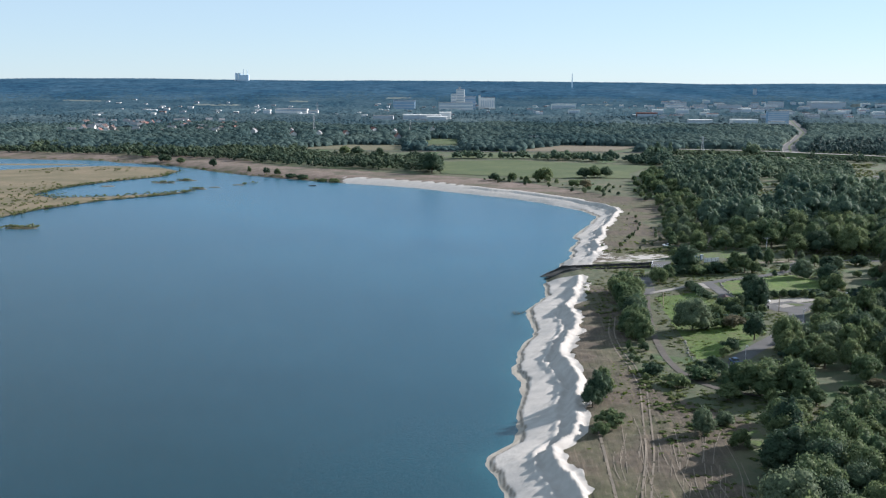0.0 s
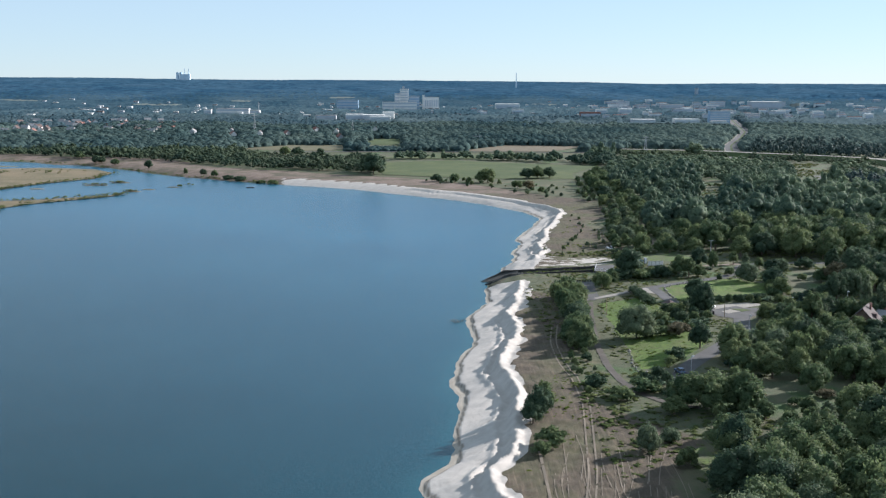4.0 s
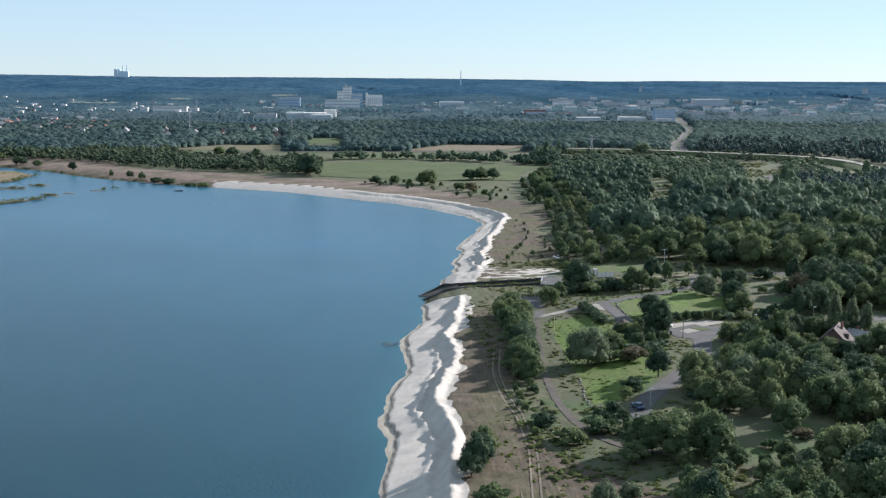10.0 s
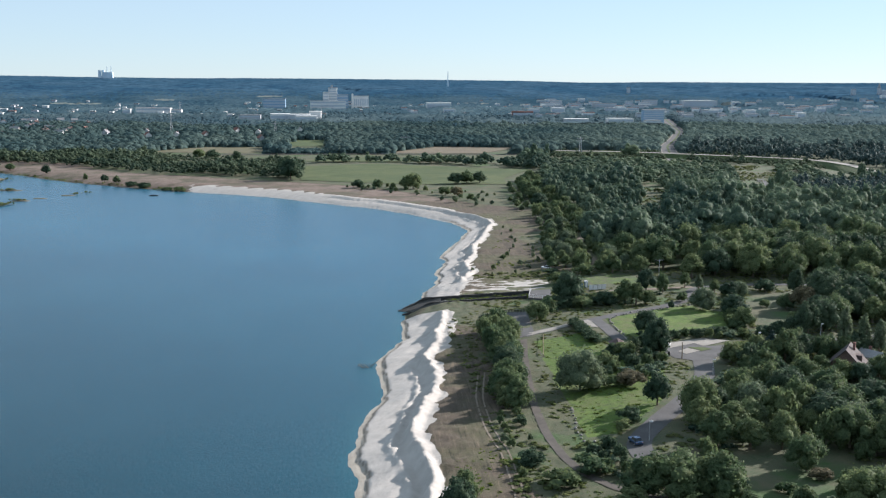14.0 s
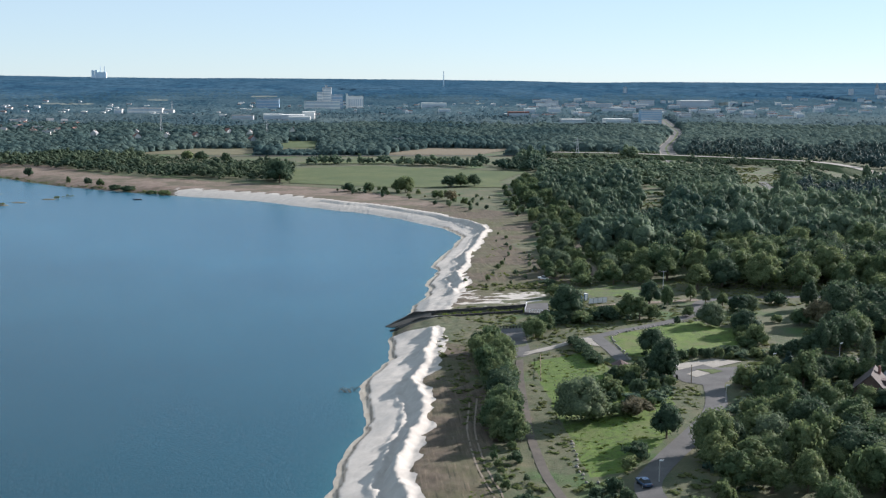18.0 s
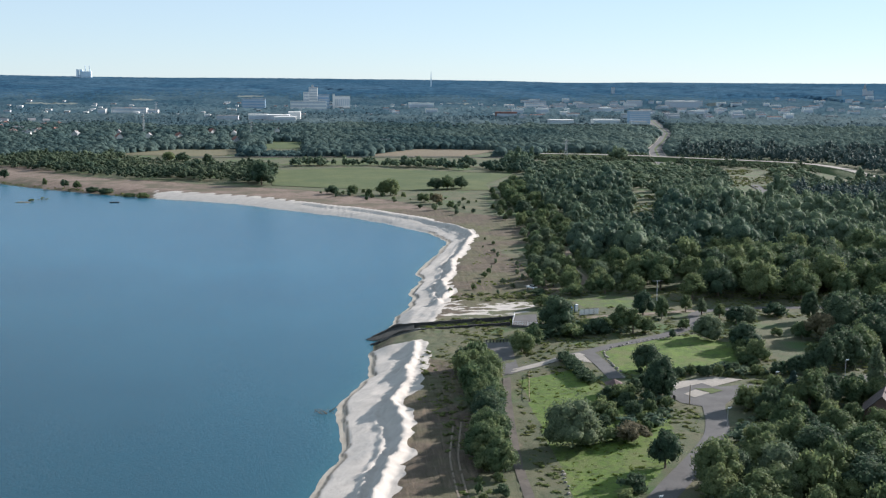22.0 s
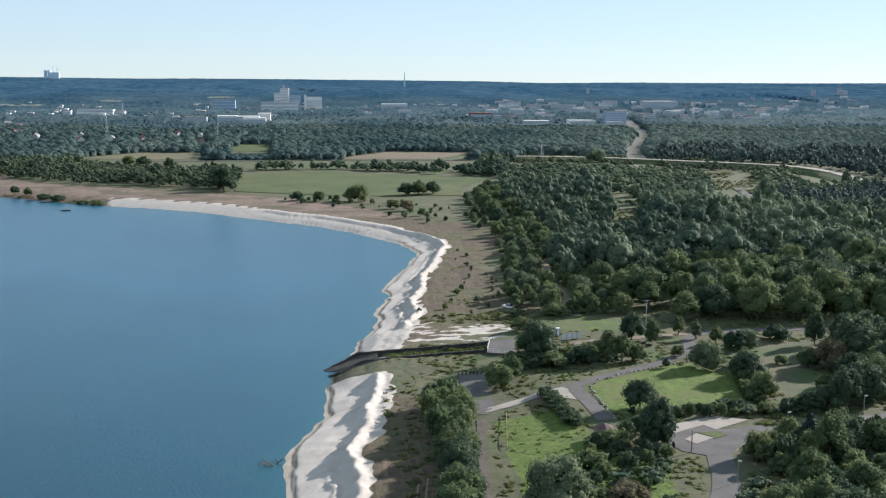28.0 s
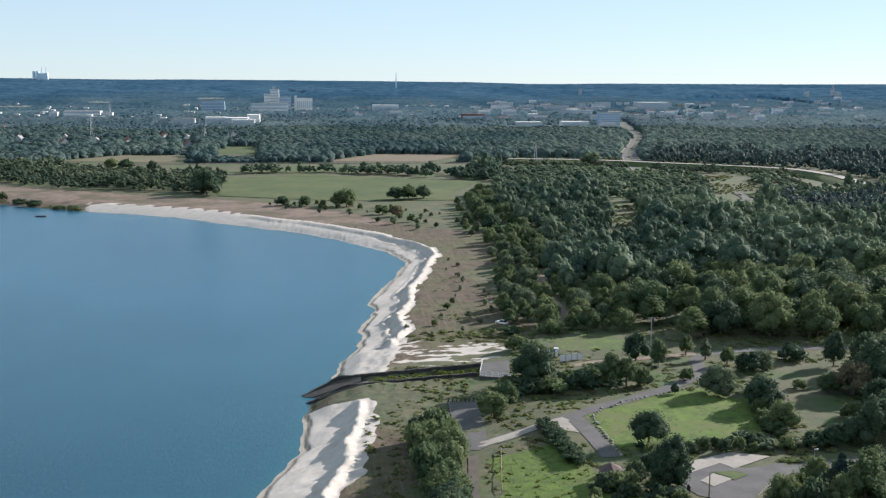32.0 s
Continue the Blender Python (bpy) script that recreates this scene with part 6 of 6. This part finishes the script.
for i in range(90):
    y = town.uniform(2250, 3450)
    x = y * math.tan(radians(town.uniform(-19, 9.5)))
    w = town.uniform(6, 15)
    block("distant_house", x, y, w, 11, float(height(x, y)) + town.uniform(6.5, 9.5), (GREY_WALL, WHITE_WALL, PLASTER)[i % 3], "pale distant building showing between treetops", 1, "building", 0, (WHITE_WALL, ROOF_GREY, ROOF_RED, WHITE_WALL)[i % 4])
church = tagged(new("church"), "dark church tower with a pointed spire in the distance", "church")
church.location = (1757, 3600, float(height(1757, 3600)))
part("tower", box(-5, -5, -1, 5, 5, 26), GREY_WALL, church)
part("spire", rod((0, 0, 26), (0, 0, 44), 6, 0.3, 8), ROOF_GREY, church)
part("nave", box(5, -8, -1, 26, 8, 20), GREY_WALL, church)

power = tagged(new("power_station"), "power station with cooling towers on the horizon, paled by painted haze", "power station")
power.location = (-972, 4690, float(height(-972, 4690)))
power.scale = (1.15, 1.15, 1.3)
part("boiler_house", box(-14, -8, -2, 22, 8, 22), FAR_HAZE, power)
for sx in (-24, -12):
    cb = bmesh.new()
    prev = None
    for k in range(7):
        zz = k * 5.0
        rad = 5.2 + 2.4 * ((k - 4.5) / 4.5) ** 2
        ring = [cb.verts.new((sx + rad * math.cos(a * math.pi / 8), rad * math.sin(a * math.pi / 8), zz - 2)) for a in range(16)]
        if prev:
            for a in range(16):
                cb.faces.new((prev[a], prev[(a + 1) % 16], ring[(a + 1) % 16], ring[a]))
        prev = ring
    part("cooling_tower", cb, FAR_HAZE, power)
for sx in (2, 16):
    part("chimney", rod((sx, 0, 22), (sx, 0, 40), 1.6, 1.2, 10), FAR_HAZE, power)
tv = tagged(new("radio_mast"), "slender pale radio mast on the skyline", "mast")
tv.location = (388, 4300, float(height(388, 4300)))
zt = 112 - float(height(388, 4300))
for k in range(5):
    part("section", rod((0, 0, zt * k / 5), (0, 0, zt * (k + 1) / 5), 3.0 - 0.4 * k, 2.6 - 0.4 * k, 6), FAR_HAZE, tv)
for x, y, top in ((-228, 1590, 34), (-88, 1580, 26), (245, 1168, 24), (-330, 2350, 36), (-43, 2300, 30)):
    py = tagged(new("pylon"), "grey steel lattice pylon above the trees", "pylon", "power line pylons")
    z = float(height(x, y))
    h = top - z
    py.location = (x, y, z)
    for a, b in ((-1.6, -1.6), (1.6, -1.6), (1.6, 1.6), (-1.6, 1.6)):
        part("leg", rod((a, b, -0.5), (a * 0.15, b * 0.15, h), 0.22, 0.14, 5), STEEL, py)
    for k in range(5):
        f = 1 - 0.85 * (k + 0.5) / 5
        part("brace", rod((-1.6 * f, -1.6 * f, h * (k + 0.2) / 5), (1.6 * f, -1.6 * f, h * (k + 0.8) / 5), 0.14, 0.14, 4), STEEL, py)
    for k, l in ((0.78, 4.5), (0.9, 3.4)):
        part("crossarm", rod((-l, 0, h * k), (l, 0, h * k), 0.2, 0.2, 5), STEEL, py)
tp = tagged(new("pylon"), "portal-shaped steel pylon at the edge of a field", "pylon", "power line pylons")
tp.location = (77, 1365, float(height(77, 1365)))
for sx in (-2.4, 2.4):
    part("leg", rod((sx, 0, -0.5), (sx, 0, 9.5), 0.3, 0.22, 6), STEEL, tp)
part("crossarm", rod((-6, 0, 9.3), (6, 0, 9.3), 0.3, 0.3, 6), STEEL, tp)

# ---- spit and islets in the lake ----
patch("sand_spit", [(-440, 940), (-427, 979), (-388, 1014), (-343, 1032), (-290, 1015), (-262, 974), (-262, 920), (-290, 872), (-309, 815), (-312, 765), (-289, 745), (-257, 754), (-234, 770), (-202, 795),
                    (-215, 772), (-250, 729), (-273, 672), (-279, 629), (-330, 560), (-420, 640), (-470, 800)], DRY_SPIT, "dry tan spit of land with reedy edges", "spit", 0)
for ob in bpy.data.objects:
    if ob.name == "sand_spit":
        for v in ob.data.vertices:
            v.co.z = 0.35
for x, y, a, b in ((-248, 590, 9, 5), (-245, 863, 10, 4), (-232, 884, 9, 3), (-205, 814, 7, 3), (-280, 833, 6, 3), (-430, 1050, 60, 9), (-196, 828, 5, 2), (-182, 847, 5, 2)):
    ib = bmesh.new()
    bmesh.ops.create_icosphere(ib, subdivisions=2, radius=1)
    for v in ib.verts:
        v.co = Vector((v.co.x * a, v.co.y * b, v.co.z * 0.5)) * (1 + 0.18 * noise.noise(v.co * 3))
    me = bpy.data.meshes.new("islet")
    ib.to_mesh(me)
    ib.free()
    me.materials.append(DRY_SPIT)
    ob = tagged(new("islet", me), "low reedy islet in the shallow lake", "islet")
    ob.location = (x, y, 0)

# reeds and scrub round the spit and the far shore
reed = np.random.default_rng(95)
spots = []
for line, n, wob in (([(-262, 974), (-262, 920), (-290, 872), (-309, 815), (-312, 765), (-289, 745), (-257, 754), (-234, 770), (-202, 795)], 260, 3), ([(-202, 795), (-215, 772), (-250, 729), (-273, 672), (-279, 629)], 150, 3),
                     ([(-500, 1142), (-395, 1113), (-326, 1077), (-288, 1042), (-216, 961), (-157, 912), (-105, 872)], 200, 3), ([(-320, 850), (-330, 780), (-300, 730), (-300, 660)], 170, 14), ([(-257, 590), (-240, 590)], 40, 2.2), ([(-252, 863), (-238, 863)], 24, 1.6), ([(-239, 884), (-226, 884)], 20, 1.4), ([(-210, 814), (-200, 814)], 16, 1.3), ([(-400, 960), (-300, 990)], 60, 14), ([(-182, 847), (-170, 862)], 14, 3)):
    L = np.array(line, float)
    seg = np.r_[0, np.cumsum(np.hypot(*np.diff(L, axis=0).T))]
    f = reed.uniform(0, seg[-1], n)
    for a in f:
        spots.append((np.interp(a, seg, L[:, 0]) + reed.normal() * wob, np.interp(a, seg, L[:, 1]) + reed.normal() * wob, 0.3, reed.uniform(1.5, 4.5), reed.uniform(0.8, 2.2), reed.integers(0, 3), reed.uniform(0, 6.28)))
woods("reed_fringe", "reeds and low scrub fringing the lake's edge", np.array(spots), scrub_models, SCRUB, "reeds")
plant_rows([("oak1", -329, 1100, 8, 9), ("dark0", -302, 1064, 8, 9), ("dark1", -296, 1060, 7, 8), ("oak0", -278, 1040, 6, 8), ("dark0", -237, 999, 8, 7), ("bush1", -193, 946, 6, 4), ("dark1", -175, 930, 6, 6),
            ("oak3", -164, 921, 6, 6), ("bush0", -139, 896, 4, 10), ("bush0", -150, 905, 4, 9), ("bush1", -110, 872, 4, 9), ("dark0", -256, 592, 4, 6), ("bush2", -120, 880, 3, 8)])
plant_rows([("dark0", -94, 1122, 10, 9), ("dark1", -120, 1150, 9, 14), ("oak0", -134, 1160, 9, 12), ("oak2", 57, 842, 12, 12), ("oak1", 52, 846, 9, 9), ("bush0", 18, 852, 6, 8), ("oak0", 32, 846, 7, 8), ("oak3", 99, 880, 10, 12),
            ("dark0", 90, 878, 9, 10), ("dark1", 109, 884, 9, 11), ("dark0", -33, 920, 18, 16), ("dark1", -38, 940, 17, 15), ("gold", 83, 790, 7, 9), ("oak2", 76, 800, 6, 8)])
scatter([(-20, 878), (60, 852), (110, 800), (105, 740), (92, 730), (60, 790), (0, 855)], 8.0, ["bush0", "bush1", "bush2", "shrub"], 3.2, 0.5, 34, most=34)
scatter([(124, 720), (142, 720), (150, 860), (160, 915), (150, 915), (134, 860)], 8.0, ["oak1", "oak2", "birch", "dark0", "bush1"], 8, 0.35, 36, most=45)

# ---- breakwater at the bend, markings on the asphalt ----
bw = bmesh.new()
crest = [(75.5, 662, 0.05), (79, 663, 0.9), (84, 664, 1.6), (90, 665, 2.4)]
foot = [[(75, 661, -0.4), (78.6, 657.5, -0.4), (83.6, 655, -0.4), (90, 654, -0.2)], [(75, 663.5, -0.4), (79.4, 668, -0.4), (84.6, 671, -0.4), (90, 673, -0.2)]]
rows = [[bw.verts.new(p) for p in line] for line in (foot[0], crest, foot[1])]
for a, b in zip(rows, rows[1:]):
    for k in range(3):
        bw.faces.new((a[k], a[k + 1], b[k + 1], b[k]))
bmesh.ops.subdivide_edges(bw, edges=bw.edges[:], cuts=3, use_grid_fill=True)
for v in bw.verts:
    v.co.z += 0.25 * noise.noise(v.co * 0.6)
bmesh.ops.recalc_face_normals(bw, faces=bw.faces[:])
bwm = bpy.data.meshes.new("breakwater")
bw.to_mesh(bwm)
bw.free()
bwm.materials.append(OLD_PATH)
tagged(new("breakwater", bwm), "low dark earth breakwater at the bend of the shore", "breakwater", kind="structure")
strip("road_marking", [(111.9, 356.5), (115.7, 361.2), (120.1, 364.3), (125.1, 366.4), (134, 368.6)], 0.12, PALE_PAVING, "thin pale line painted on the asphalt", "road marking", 0.14, 1.5)
